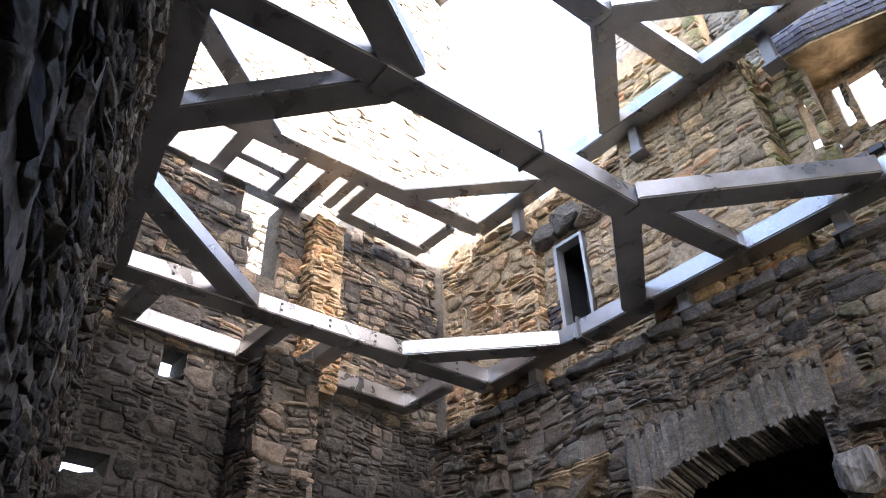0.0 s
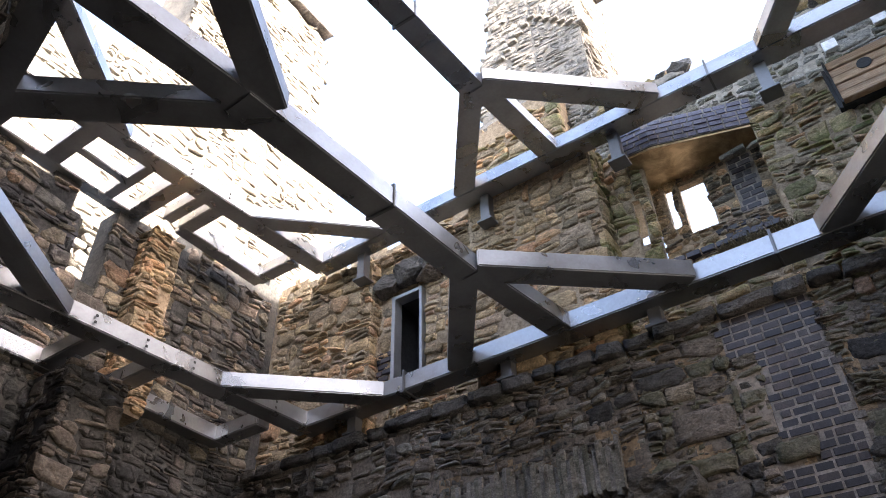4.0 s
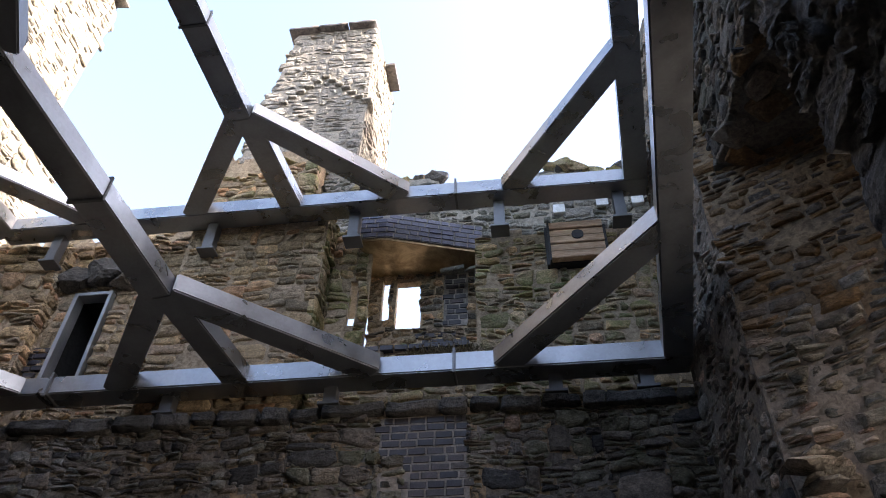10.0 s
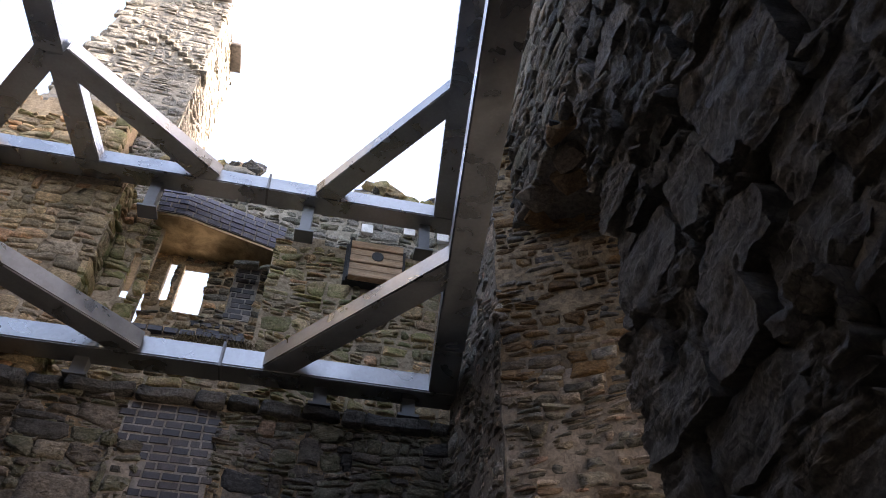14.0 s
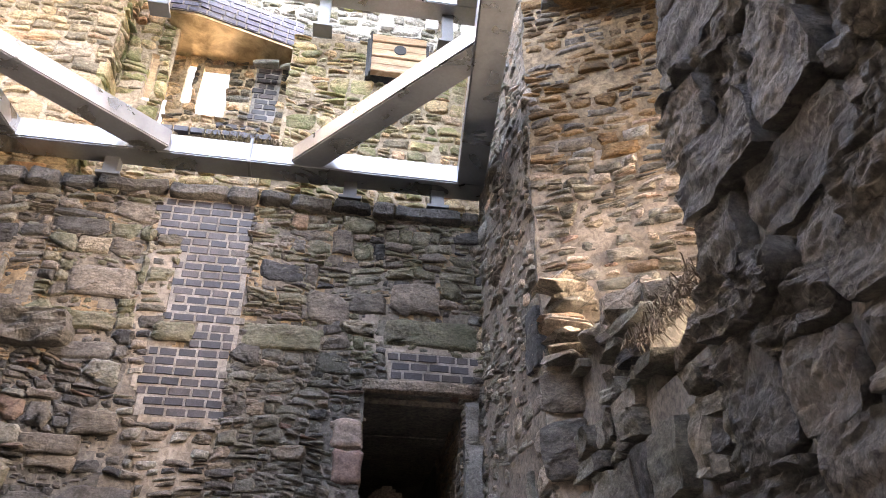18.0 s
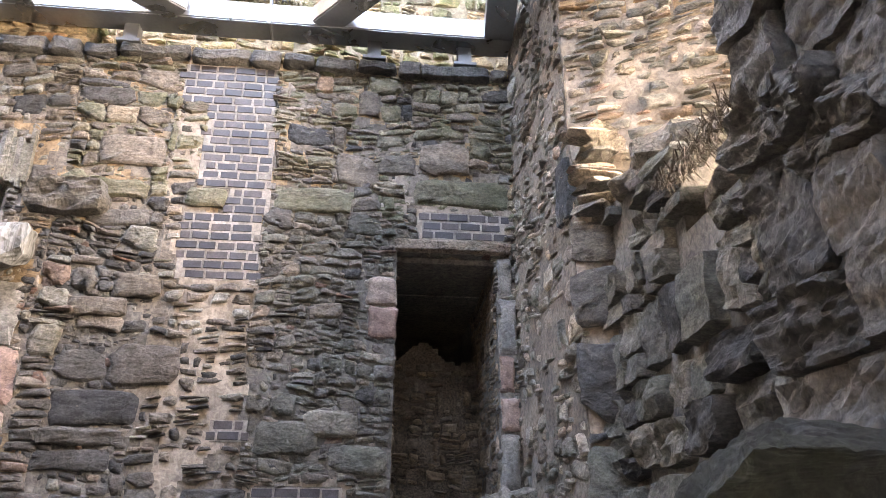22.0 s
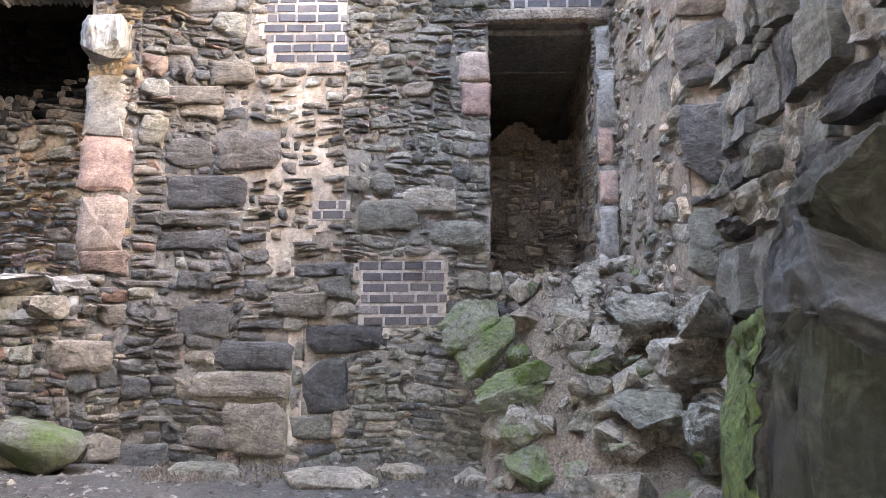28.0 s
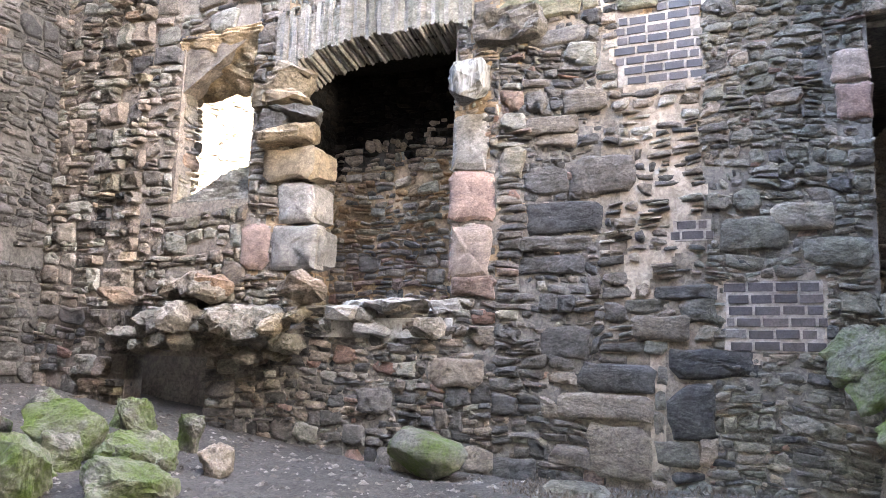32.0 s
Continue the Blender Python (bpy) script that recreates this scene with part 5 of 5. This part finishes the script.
rubble(wall_er, ER, (0.0, 1.38, 3.6, 8.5), [], 74, lambda u, v, rng: (M_OCHREST if rng.random() < 0.7 else M_BROWNST) if v > 5.5 + 0.4 * noise.noise(Vector((u * 3, v * 2, 1))) else rng.choice((M_STONE_W, M_GREYGREEN, M_STONE_L)), hs=(0.05, 0.15), ws=(0.1, 0.36), joint=0.008, proud=(0.015, 0.045), near=(0.0, 1.38, 3.7, 6.2))
CORNER = [(-0.03, 0.6, 2.44, 2.95), (-0.03, 0.26, 3.02, 3.4), (-0.03, 0.5, 3.44, 3.72), (-0.02, 0.4, 1.9, 2.36), (0.28, 0.6, 3.04, 3.2)]
for k, b in enumerate(CORNER):
    set_stone("quoin", ER, b, 0.07 - 0.012 * k, (M_SLATY, M_SLATY, M_BROWNST, M_GREYGREEN, M_DIM)[k], wall_er, 700 + k, cut=0.22, coarse=0.014, arris=0.022)
rubble(wall_er, ER, (-0.02, 0.66, 0.6, 3.72), CORNER, 75, lambda u, v, rng: rng.choice((M_SLATY, M_DIM, M_DIM, M_BROWNST)), hs=(0.06, 0.2), ws=(0.1, 0.34), proud=(0.03, 0.11), joint=0.006, near=(0, 0.66, 1.2, 3.72))
EO = Face((3.1, 0), (-1, 0))
wall_eo = slab("wall_east_outer", EO, -6.7, 1.6, 0.2, 14.7, [(-4.1, -2.9, 3.25, 5.8)], 0.3, M_MORTAR_OR, "outer leaf with the narrow bright window, raised out of view to block the sun")
XF = Face((6.5, 0), (-1, 0))
wall_x = slab("wall_beyond_east", XF, -8.0, 2.0, 0.0, 8.1, [], 0.4, M_MORTAR_TW, "unseen wall added to keep the sun out of the deep window")
lamp = new("window_daylight", bpy.data.lights.new("window_daylight", "AREA"))
lamp.data.shape, lamp.data.size, lamp.data.size_y, lamp.data.energy = "RECTANGLE", 1.1, 2.4, 9.0
lamp.data.spread = 1.7
lamp.data.color = (1.0, 0.95, 0.88)
lamp.matrix_world = look((3.06, 3.5, 4.5), (1.0, 3.5, 4.3))
sill = tagged(part("sill", box_bm(2.0, 3.3, 2.5, 4.4, 3.1, 3.2), M_MORTAR_PALE), "sloping plaster sill of the deep window", "sill", kind="structure")
head = tagged(part("wall_east_head", box_bm(1.95, 3.3, 2.3, 4.9, 7.05, 9.8), M_MORTAR_DK), "masonry over the window", "wall", kind="structure")
rubble(head, Face((1.95, 0), (-1, 0)), (-4.5, -2.3, 7.05, 9.8), [], 76, lambda u, v, rng: rng.choice((M_BROWNST, M_SLATY, M_DIM)), hs=(0.08, 0.26))
for k in range(9):
    chunk("arch_stone", (2.0 + 0.12 * (k % 3), 2.6 + 0.24 * k, 7.03), (0.16, 0.13, 0.1), (M_BROWNST, M_OCHREST)[k % 2], 2400 + k, parent=head, corners=16, cuts=2, amp=0.02, turn=(0, 0, 30 * k))

rng = random.Random(311)
for k in range(26):
    y = rng.uniform(2.7, 4.5)
    zt = 3.75 if y > 3.35 else 3.25
    chunk("sill_stone", (rng.uniform(2.0, 2.5), y, zt + rng.uniform(-0.08, 0.06)), (rng.uniform(0.1, 0.26), rng.uniform(0.1, 0.26), rng.uniform(0.05, 0.13)), (M_ROCK, M_STONE_L, M_STONE_L)[k % 3], 2100 + k, parent=wall_sill, corners=15, cuts=3, amp=0.02, turn=(rng.uniform(-15, 15), rng.uniform(-12, 12), 40 * k))
for k in range(12):
    chunk("slate", (1.86 + 0.03 * (k % 3), 4.4 + rng.uniform(-0.06, 0.06), 3.78 + 0.05 * k), (rng.uniform(0.1, 0.2), 0.14, 0.028), M_STONE_L, 2200 + k, parent=wall_er, corners=14, cuts=2, amp=0.01, turn=(0, rng.uniform(-8, 8), rng.uniform(-30, 30)))
rock("quoin", EP, 1.08, 1.34, 3.72, 4.3, 0.03, M_LICHEN, wall_ep, 2300, amp=0.02, depth=0.1, label="tall grey quoin on the pier corner")

# ---- steel frames ----
def beam(name, a, b, w, z0, z1, parent, ext=0.0, material=None):
    a, b = Vector((*a, 0)), Vector((*b, 0))
    d = (b - a).normalized()
    a, b = a - d * ext, b + d * ext
    L = (b - a).length
    ang = math.atan2(d.y, d.x)
    bm = box_bm(0, L, -w / 2, w / 2, z0, z1, 0.012, Matrix.Translation(a) @ Matrix.Rotation(ang, 4, "Z"))
    return part(name, bm, material or M_STEEL, parent)


def frame_floor(name, label, zb, upper):
    fr = empty(name, label, "steel frame", group="steel frames")
    zt = zb + 0.2
    W = 0.26
    beam("beam", (-5.9, 5.78), (1.66, 5.78), W, zb, zt, fr)
    beam("beam", (1.53, 5.66), (0.89, -0.35), 0.25, zb + 0.004, zt - 0.004, fr)
    west = beam("beam", (-5.86, 5.8), (-6.23, 1.3), W, zb + 0.004, zt - 0.004, fr)
    beam("beam", (-6.25, 1.41), (1.55, -0.48), W, zb, zt, fr)
    dx = 0.2 if upper else 0.0
    beam("cross_beam", (-2.76 + dx, 4.3), (-2.92 + dx, 2.0), W, zb + 0.002, zt - 0.002, fr, 0.1)
    k = 0.006
    for a, b in (((-2.66, 4.42), (-1.2, 5.68)), ((-2.68, 4.4), (-2.5, 5.7)), ((-2.78, 4.42), (-3.68, 5.7)), ((1.38, 3.98), (0.0, 5.7)), ((-4.7, 5.72), (-6.02, 4.45)), ((-6.12, 2.75), (-5.0, 1.1)), ((-2.98, 2.05), (-4.25, 0.98)), ((-2.9, 2.1), (-3.05, 0.72)), ((-2.82, 2.1), (-1.9, 0.4))):
        k += 0.0012
        a = (a[0] + dx, a[1]) if -3.1 < a[0] < -2.6 else a
        b = (b[0] + 0.8 * dx, b[1]) if -3.7 < b[0] < 0.1 and b[1] > 5 else b
        beam("brace", a, b, W * 0.95, zb + k, zt - k, fr)
    if not upper:
        for y0, y1, xo in ((1.9, 3.13, -7.06), (3.92, 5.33, -6.95)):
            beam("outrigger", (xo, y0 - 0.1), (xo, y1 + 0.1), 0.24, zb + 0.003, zt - 0.003, fr)
            for y in (y0 - 0.05, y1 + 0.05):
                beam("outrigger_arm", (-6.15, y), (xo, y), 0.2, zb + 0.008, zt - 0.008, fr)
    else:
        for y0, y1, xo in ((1.7, 3.7, -7.05), (4.1, 5.5, -6.75)):
            beam("outrigger", (xo, y0), (xo, y1), 0.2, zb + 0.003, zt - 0.003, fr)
        for y, w in ((1.75, 0.18), (2.45, 0.2), (3.2, 0.12), (3.6, 0.2), (3.9, 0.14), (4.15, 0.18), (5.45, 0.18)):
            beam("outrigger_arm", (-6.05, y), (-7.0 if y < 3.8 else -6.75, y), w, zb + 0.008, zt - 0.008, fr)
        beam("outrigger_arm", (-6.6, 2.5), (-6.6, 3.2), 0.12, zb + 0.02, zt - 0.02, fr)
    # splice straps and feet
    for x in (-4.35, -0.45):
        strap = part("splice_strap", box_bm(x - 0.012, x + 0.012, 5.62, 5.87, zb - 0.02, zt + 0.03, 0.003), M_DARKSTEEL, fr)
        part("bolt", box_bm(x - 0.02, x + 0.02, 5.6, 5.625, zb - 0.05, zb - 0.02, 0.004), M_DARKSTEEL, strap)
    part("splice_strap", box_bm(-2.97 + dx, -2.69 + dx, 3.3, 3.325, zb - 0.02, zt + 0.03, 0.003), M_DARKSTEEL, fr)
    for k in range(7):
        y = 1.9 + 0.55 * k
        xw = -6.2 + 0.33 * (y - 1.3) / 4.5 + 0.135
        for dz in (0.06, 0.13):
            part("bolt_hole", box_bm(xw - 0.004, xw + 0.004, y - 0.012, y + 0.012, zb + dz - 0.012, zb + dz + 0.012), M_BLACK, west)
    drop = 0.4 if upper else 0.17
    for x in ((-5.2, -3.3, -1.62, 0.02, 1.33) if upper else (-5.2, -3.2, -1.62, 0.45, 1.25)):
        foot = part("foot", box_bm(x - 0.06, x + 0.06, 5.8, 5.92, zb - drop, zb + 0.01, 0.004), M_DARKSTEEL, fr)
        part("foot_plate", box_bm(x - 0.1, x + 0.1, 5.77, 5.96, zb - drop - 0.03, zb - drop, 0.003), M_DARKSTEEL, foot)
    return fr


frame_lo = frame_floor("steel_frame", "heavy galvanised steel ring frame resting on the lower wall head", 6.0, False)
frame_up = frame_floor("steel_frame", "galvanised steel ring frame at the upper wall level", 8.37, True)

# ---- nest box and tags on the upper wall ----
box = empty("nest_box", "slatted cedar nest box with a round hole on the wall", "nest box")
part("back", box_bm(0.5, 1.17, 6.06, 6.16, 7.58, 8.14, 0.006), M_BLACK, box)
for k in range(5):
    slat = part("slat", box_bm(0.55, 1.13, 5.98 + 0.014 * (k % 2), 6.08, 7.6 + 0.108 * k, 7.7 + 0.108 * k, 0.006), M_WOOD, box)
bm = bmesh.new()
bmesh.ops.create_cone(bm, cap_ends=True, segments=20, radius1=0.065, radius2=0.065, depth=0.02, matrix=Matrix.Translation((0.85, 5.978, 7.92)) @ Matrix.Rotation(radians(90), 4, "X"))
part("entrance", bm, M_BLACK, [c for c in box.children if c.name.startswith("slat")][2])
part("strap", box_bm(0.53, 0.55, 5.97, 6.1, 7.56, 8.16, 0.003), M_BLACK, box)

for x, z in ((0.72, 8.78), (1.24, 8.85), (1.66, 8.84)):
    tag = tagged(part("wall_tag", box_bm(x - 0.07, x + 0.07, 6.38, 6.47, z - 0.07, z + 0.07, 0.004), M_WHITE), "small square white monitoring tag on the wall", "tag", "tags")

# dark window with a pale frame
wf = empty("window_frame", "pale metal frame in the dark slot window", "window frame")
for a, b, c, d in ((-4.89, -4.84, 6.38, 7.68), (-4.47, -4.43, 6.38, 7.68), (-4.84, -4.47, 7.63, 7.68)):
    part("member", box_bm(a, b, 6.08, 6.23, c, d, 0.004), M_ZINC, wf)
part("lining", box_bm(-4.9, -4.885, 6.24, 6.62, 6.36, 7.69), M_BLACK, wf)
part("lining", box_bm(-4.435, -4.42, 6.24, 6.62, 6.36, 7.69), M_BLACK, wf)
part("lining", box_bm(-4.885, -4.435, 6.24, 6.62, 7.675, 7.69), M_BLACK, wf)
part("back_board", box_bm(-4.95, -4.4, 6.62, 6.7, 6.3, 7.75), M_BLACK, wf)

# ---- rocks ----
near_rock = hull_rock("boulder", [(1.0, 1.49, 1.61), (1.19, 1.48, 1.5), (1.45, 1.48, 1.46), (1.0, 1.58, 1.2), (1.5, 1.58, 1.2), (1.025, 1.76, 1.6), (1.0, 1.76, 1.47), (0.955, 1.76, 1.18), (0.93, 1.7, 0.2), (1.0, 1.5, 0.2), (1.7, 1.5, 0.2), (1.75, 2.2, 0.2), (1.05, 2.2, 0.2), (1.7, 2.1, 1.55), (1.08, 2.1, 1.55)], M_BOULDER, 5, "large dark broken boulder with moss on its edge", 0.03, 16)
hull_rock("ledge", [(1.03, 1.6, 1.775), (1.2, 1.62, 1.67), (1.37, 1.62, 1.58), (1.54, 1.62, 1.49), (0.985, 1.42, 1.6), (1.06, 1.38, 1.57), (1.13, 1.37, 1.52), (1.36, 1.37, 1.485), (1.02, 1.72, 1.73), (0.985, 1.72, 1.6), (1.7, 1.9, 1.5), (1.1, 1.9, 1.55), (1.0, 1.5, 1.56), (1.4, 1.5, 1.44)], M_LICHEN, 6, "", 0.026, 14, near_rock)
hull_rock("cap", [(1.25, 1.78, 1.97), (1.35, 1.76, 1.975), (1.67, 1.75, 1.95), (1.1, 1.75, 1.85), (1.05, 1.74, 1.74), (1.01, 1.47, 1.79), (1.1, 1.46, 1.86), (1.17, 1.46, 1.88), (1.5, 1.46, 1.86), (1.04, 1.6, 1.7), (1.37, 1.61, 1.5), (1.56, 1.61, 1.4), (1.8, 1.7, 1.4), (1.8, 2.1, 1.9), (1.3, 2.1, 1.9), (1.15, 2.0, 1.6)], M_BOULDER, 7, "", 0.026, 14, near_rock)


def skin(name, rock_ob, material, test, lift, seed, label):
    """Growth on a rock: a ragged copy of the faces that pass the test, lifted a little."""
    src = rock_ob.data
    keep = [q for q in src.polygons if test(q.normal, q.center, noise.noise(q.center * 6 + Vector((seed, 0, 0))) + 0.5 * noise.noise(q.center * 17))]
    ids, verts, faces = {}, [], []
    for q in keep:
        for i in q.vertices:
            if i not in ids:
                ids[i] = len(verts)
                v = src.vertices[i]
                verts.append(v.co + v.normal * lift * (0.7 + noise.noise(v.co * 30)))
        faces.append([ids[i] for i in q.vertices])
    return raw(name, verts, faces, material, rock_ob, label, smooth=True)


skin("moss", near_rock, M_MOSS, lambda n, c, r: n.x < -0.35 and c.y > 1.67 + 0.1 * r - 0.06 * (c.z < 1.3) and c.z > 0.8, 0.006, 3, "thick bright green moss on the edge")
boulder("boulder", (-2.29, 5.5, 0.93), (0.52, 0.4, 0.42), M_MOSSROCK, 8, "rounded mossy boulder lying at the foot of the wall", sub=4, rough=0.2, facets=7)
chunk("stone", (-2.5, 5.62, 0.86), (0.16, 0.12, 0.1), M_ROCK, 9, "small grey stone beside the mossy boulder", corners=16)
MR = [(-4.3, 4.0, 0.3, 25), (-3.72, 4.1, 0.25, 35), (-3.3, 3.6, 0.28, 15), (-3.95, 3.4, 0.3, 20), (-4.75, 4.35, 0.24, 60), (-4.9, 3.7, 0.3, 20), (-4.4, 4.75, 0.14, 10), (-3.35, 4.4, 0.12, 12), (-5.3, 4.6, 0.2, 30), (-3.9, 4.75, 0.1, 8), (-4.05, 3.75, 0.16, 14), (-3.55, 3.85, 0.12, 20), (-4.75, 4.95, 0.12, 5)]
for k, (x, y, s, tilt) in enumerate(MR):
    chunk("mossy_slab", (x, y, ground_z(x, y) + 0.08), (s, s * 0.75, 0.12 + 0.1 * (k % 3 == 0)), M_MOSSROCK if k != 7 else M_ROCK, 20 + k, "broken fallen slab green with moss on the floor", turn=(tilt, 12, 40 * k), group="fallen slabs", corners=22, cuts=7, amp=0.035)
for k, (x, y, a) in enumerate(((-1.12, 5.25, 0.24), (-0.28, 5.0, 0.3), (0.1, 5.3, 0.16))):
    chunk("flat_slab", (x, y, ground_z(x, y) + 0.03), (a, a * 0.6, 0.05), M_ROCK, 60 + k, "flat grey slab half sunk in the earth floor", group="flat slabs", corners=20, cuts=3, amp=0.012, turn=(8, 4, 20 * k))
# heap of broken stone under the doorway
hx = [0.2 + 0.1 * k for k in range(20)]
hy = [3.9 + 0.1 * k for k in range(21)]


def heap_z(x, y):
    a = max(0.0, min(1.0, (x - 0.6) / 0.4)) * max(0.0, min(1.0, (y - (4.8 - 0.5 * max(0.0, min(1.0, (x - 0.95) / 0.35)))) / (0.72 + 0.48 * max(0.0, min(1.0, (x - 0.95) / 0.35)))))
    return 0.7 + 1.38 * a ** 0.75 + 0.06 * noise.noise(Vector((x * 5, y * 5, 1))) + 0.03 * noise.noise(Vector((x * 17, y * 17, 1)))


heap = tagged(raw("rubble_heap", [(x, y, heap_z(x, y)) for x in hx for y in hy], [(i * len(hy) + j, (i + 1) * len(hy) + j, (i + 1) * len(hy) + j + 1, i * len(hy) + j + 1) for i in range(len(hx) - 1) for j in range(len(hy) - 1)], M_LITTER, smooth=True), "slope of brown earth and broken stone below the doorway", "rubble heap", kind="structure")
rng = random.Random(77)
LEAN = [(0.56, 5.45, 1.71, 0.24, 0.13, (50, -38, 0)), (0.64, 5.35, 1.58, 0.26, 0.12, (55, -45, 5)), (0.79, 5.15, 1.34, 0.24, 0.18, (40, -18, -10)), (1.04, 5.4, 1.79, 0.13, 0.1, (25, 5, 10)), (1.18, 5.25, 1.57, 0.18, 0.12, (20, 4, -15)), (0.85, 5.0, 1.1, 0.15, 0.13, (45, -10, 0)), (0.85, 5.3, 1.53, 0.08, 0.07, (40, -20, 0)), (0.47, 5.55, 1.78, 0.16, 0.1, (55, -40, 15)), (0.92, 4.85, 0.9, 0.2, 0.16, (35, -15, 20))]
for k, (x, y, z, w, d, t) in enumerate(LEAN):
    chunk("mossy_slab", (x, y, z), (w, d, 0.055), M_MOSSROCK, 130 + k, "leaning slab bright with green moss below the doorway", turn=t, group="heap slabs", corners=20, cuts=7, amp=0.02)
for k in range(160):
    x, y = rng.uniform(0.55, 1.85), rng.uniform(4.3, 5.6)
    s = (0.035 + 0.13 * rng.random() ** 2.2) * (1.35 if x > 1.25 else 1)
    chunk("heap_stone", (x, y, heap_z(x, y) + s * 0.12), (s, s * rng.uniform(0.6, 1), s * rng.uniform(0.35, 0.7)), M_ROCK if rng.random() < 0.85 else M_MOSSROCK, 160 + k, "angular broken grey stone in the rubble slope", turn=(rng.uniform(-35, 35), rng.uniform(-35, 35), rng.uniform(0, 180)), group="heap stones", corners=13, cuts=2, amp=0.016)
BLOCKS = [(1.52, 4.95, 1.8, 0.25, 0.2, 0.14), (1.49, 4.5, 1.27, 0.25, 0.2, 0.14), (1.23, 4.75, 1.21, 0.12, 0.14, 0.19), (1.75, 4.2, 1.22, 0.14, 0.16, 0.22), (1.72, 4.62, 1.55, 0.22, 0.2, 0.16), (1.78, 4.4, 1.75, 0.16, 0.2, 0.12), (1.2, 4.55, 0.82, 0.2, 0.18, 0.12), (1.68, 4.1, 0.8, 0.26, 0.2, 0.14), (1.85, 4.0, 1.45, 0.16, 0.2, 0.16), (1.35, 5.1, 1.62, 0.12, 0.12, 0.09)]
for k, (x, y, z, a, d, c) in enumerate(BLOCKS):
    chunk("heap_block", (x, y, z - 0.02), (a * 0.86, d * 0.86, c * 0.86), M_PALEROCK if k % 3 != 1 or k < 3 else M_ROCK, 260 + k, "large pale fractured block wedged in the rubble slope", turn=(12 * (k % 4) - 10, 12 * (k % 3) - 12, 25 * k), group="heap blocks", corners=15, cuts=9, amp=0.032)
for k in range(60):
    x, y = rng.uniform(0.7, 1.6), rng.uniform(5.0, 5.9)
    s = rng.uniform(0.015, 0.045)
    chunk("chip", (x, y, heap_z(x, min(y, 5.8)) + s * 0.2), (s, s * 0.8, s * 0.5), M_ROCK, 1400 + k, parent=heap, corners=9, cuts=1, amp=0.004, turn=(0, 0, 30 * k))
# gravel and chips over the earth floor
gvts, gfcs = [], []
rng = random.Random(91)
for k in range(7000):
    x, y = rng.uniform(-6.9, 1.7), rng.uniform(2.2, 5.8)
    s = 0.008 + 0.04 * rng.random() ** 3
    z = ground_z(x, y)
    b = len(gvts)
    a = rng.uniform(0, 6.28)
    for c in range(4):
        gvts.append((x + s * math.cos(a + c * 1.57) * rng.uniform(0.6, 1.4), y + s * math.sin(a + c * 1.57) * rng.uniform(0.6, 1.4), z - 0.004))
    gvts.append((x + rng.uniform(-0.4, 0.4) * s, y + rng.uniform(-0.4, 0.4) * s, z + s * rng.uniform(0.25, 0.6)))
    gfcs += [(b, b + 1, b + 4), (b + 1, b + 2, b + 4), (b + 2, b + 3, b + 4), (b + 3, b, b + 4)]
tagged(raw("gravel", gvts, gfcs, M_GRAVEL), "small stone chips strewn over the earth floor", "gravel", kind="stuff")


def tufts(name, label, spots, n, length, seed, material=None):
    rng = random.Random(seed)
    v, fc = [], []
    for x, y, z, r in spots:
        for _ in range(n):
            a, q = rng.uniform(0, 6.28), rng.random() ** 0.5 * r
            base = Vector((x + q * math.cos(a), y + 0.4 * q * math.sin(a), z))
            d = Vector((rng.uniform(-1, 1), rng.uniform(-1.2, 0.4), rng.uniform(-0.6, 1.0))).normalized() * length * rng.uniform(0.4, 1.2)
            w = Vector((rng.uniform(-1, 1), rng.uniform(-1, 1), 0)).normalized() * 0.004
            b = len(v)
            mid = base + d * 0.55 + Vector((0, 0, 0.02))
            v += [base - w, base + w, mid + w * 0.7, mid - w * 0.7, base + d - Vector((0, 0, length * 0.25))]
            fc += [(b, b + 1, b + 2, b + 3), (b + 3, b + 2, b + 4)]
    return tagged(raw(name, v, fc, material or M_GRASS), label, "grass", kind="stuff")


tufts("dry_grass", "dry brown grass tufts along the ledge", [(-1.5 + 0.12 * k, 5.98, 5.8 + (0.02 if k % 2 else 0), 0.12) for k in range(11)] + [(0.3 + 0.13 * k, 6.0, 5.8, 0.1) for k in range(10)] + [(-0.9 + 0.1 * k, 6.05, 6.5, 0.08) for k in range(7)], 60, 0.13, 5)
tufts("hanging_roots", "tangle of dry roots hanging over the window sill", [(1.9, 2.72 + 0.091 * k, 3.43 - 0.002 * k, 0.07) for k in range(9)], 60, 0.11, 6, M_TWIG)

rng = random.Random(123)
tufts("twig_litter", "dry twigs and needles matted on the rubble slope", [(x, y, heap_z(x, y) + 0.01, 0.12) for x, y in ((rng.uniform(0.65, 1.5), rng.uniform(4.7, 5.7)) for _ in range(90))], 14, 0.05, 7, M_TWIG)

tufts("leaf_litter", "dry leaves and twigs drifted along the wall foot", [(x, y, ground_z(x, y) + 0.01, 0.16) for x, y in ((rng.uniform(-1.6, 0.6), rng.uniform(4.9, 5.75)) for _ in range(70))], 22, 0.06, 8, M_TWIG)

# ---- pieces of the walls ----
for wall, k, material, m in LATER:
    if k < 0:
        ob = new("brick", BRICK[material.name])
        ob.matrix_basis = m
    else:
        ob = soft_fronts(raw("stone", *m, material), [(k, len(m[1]))])
    ob.parent = wall
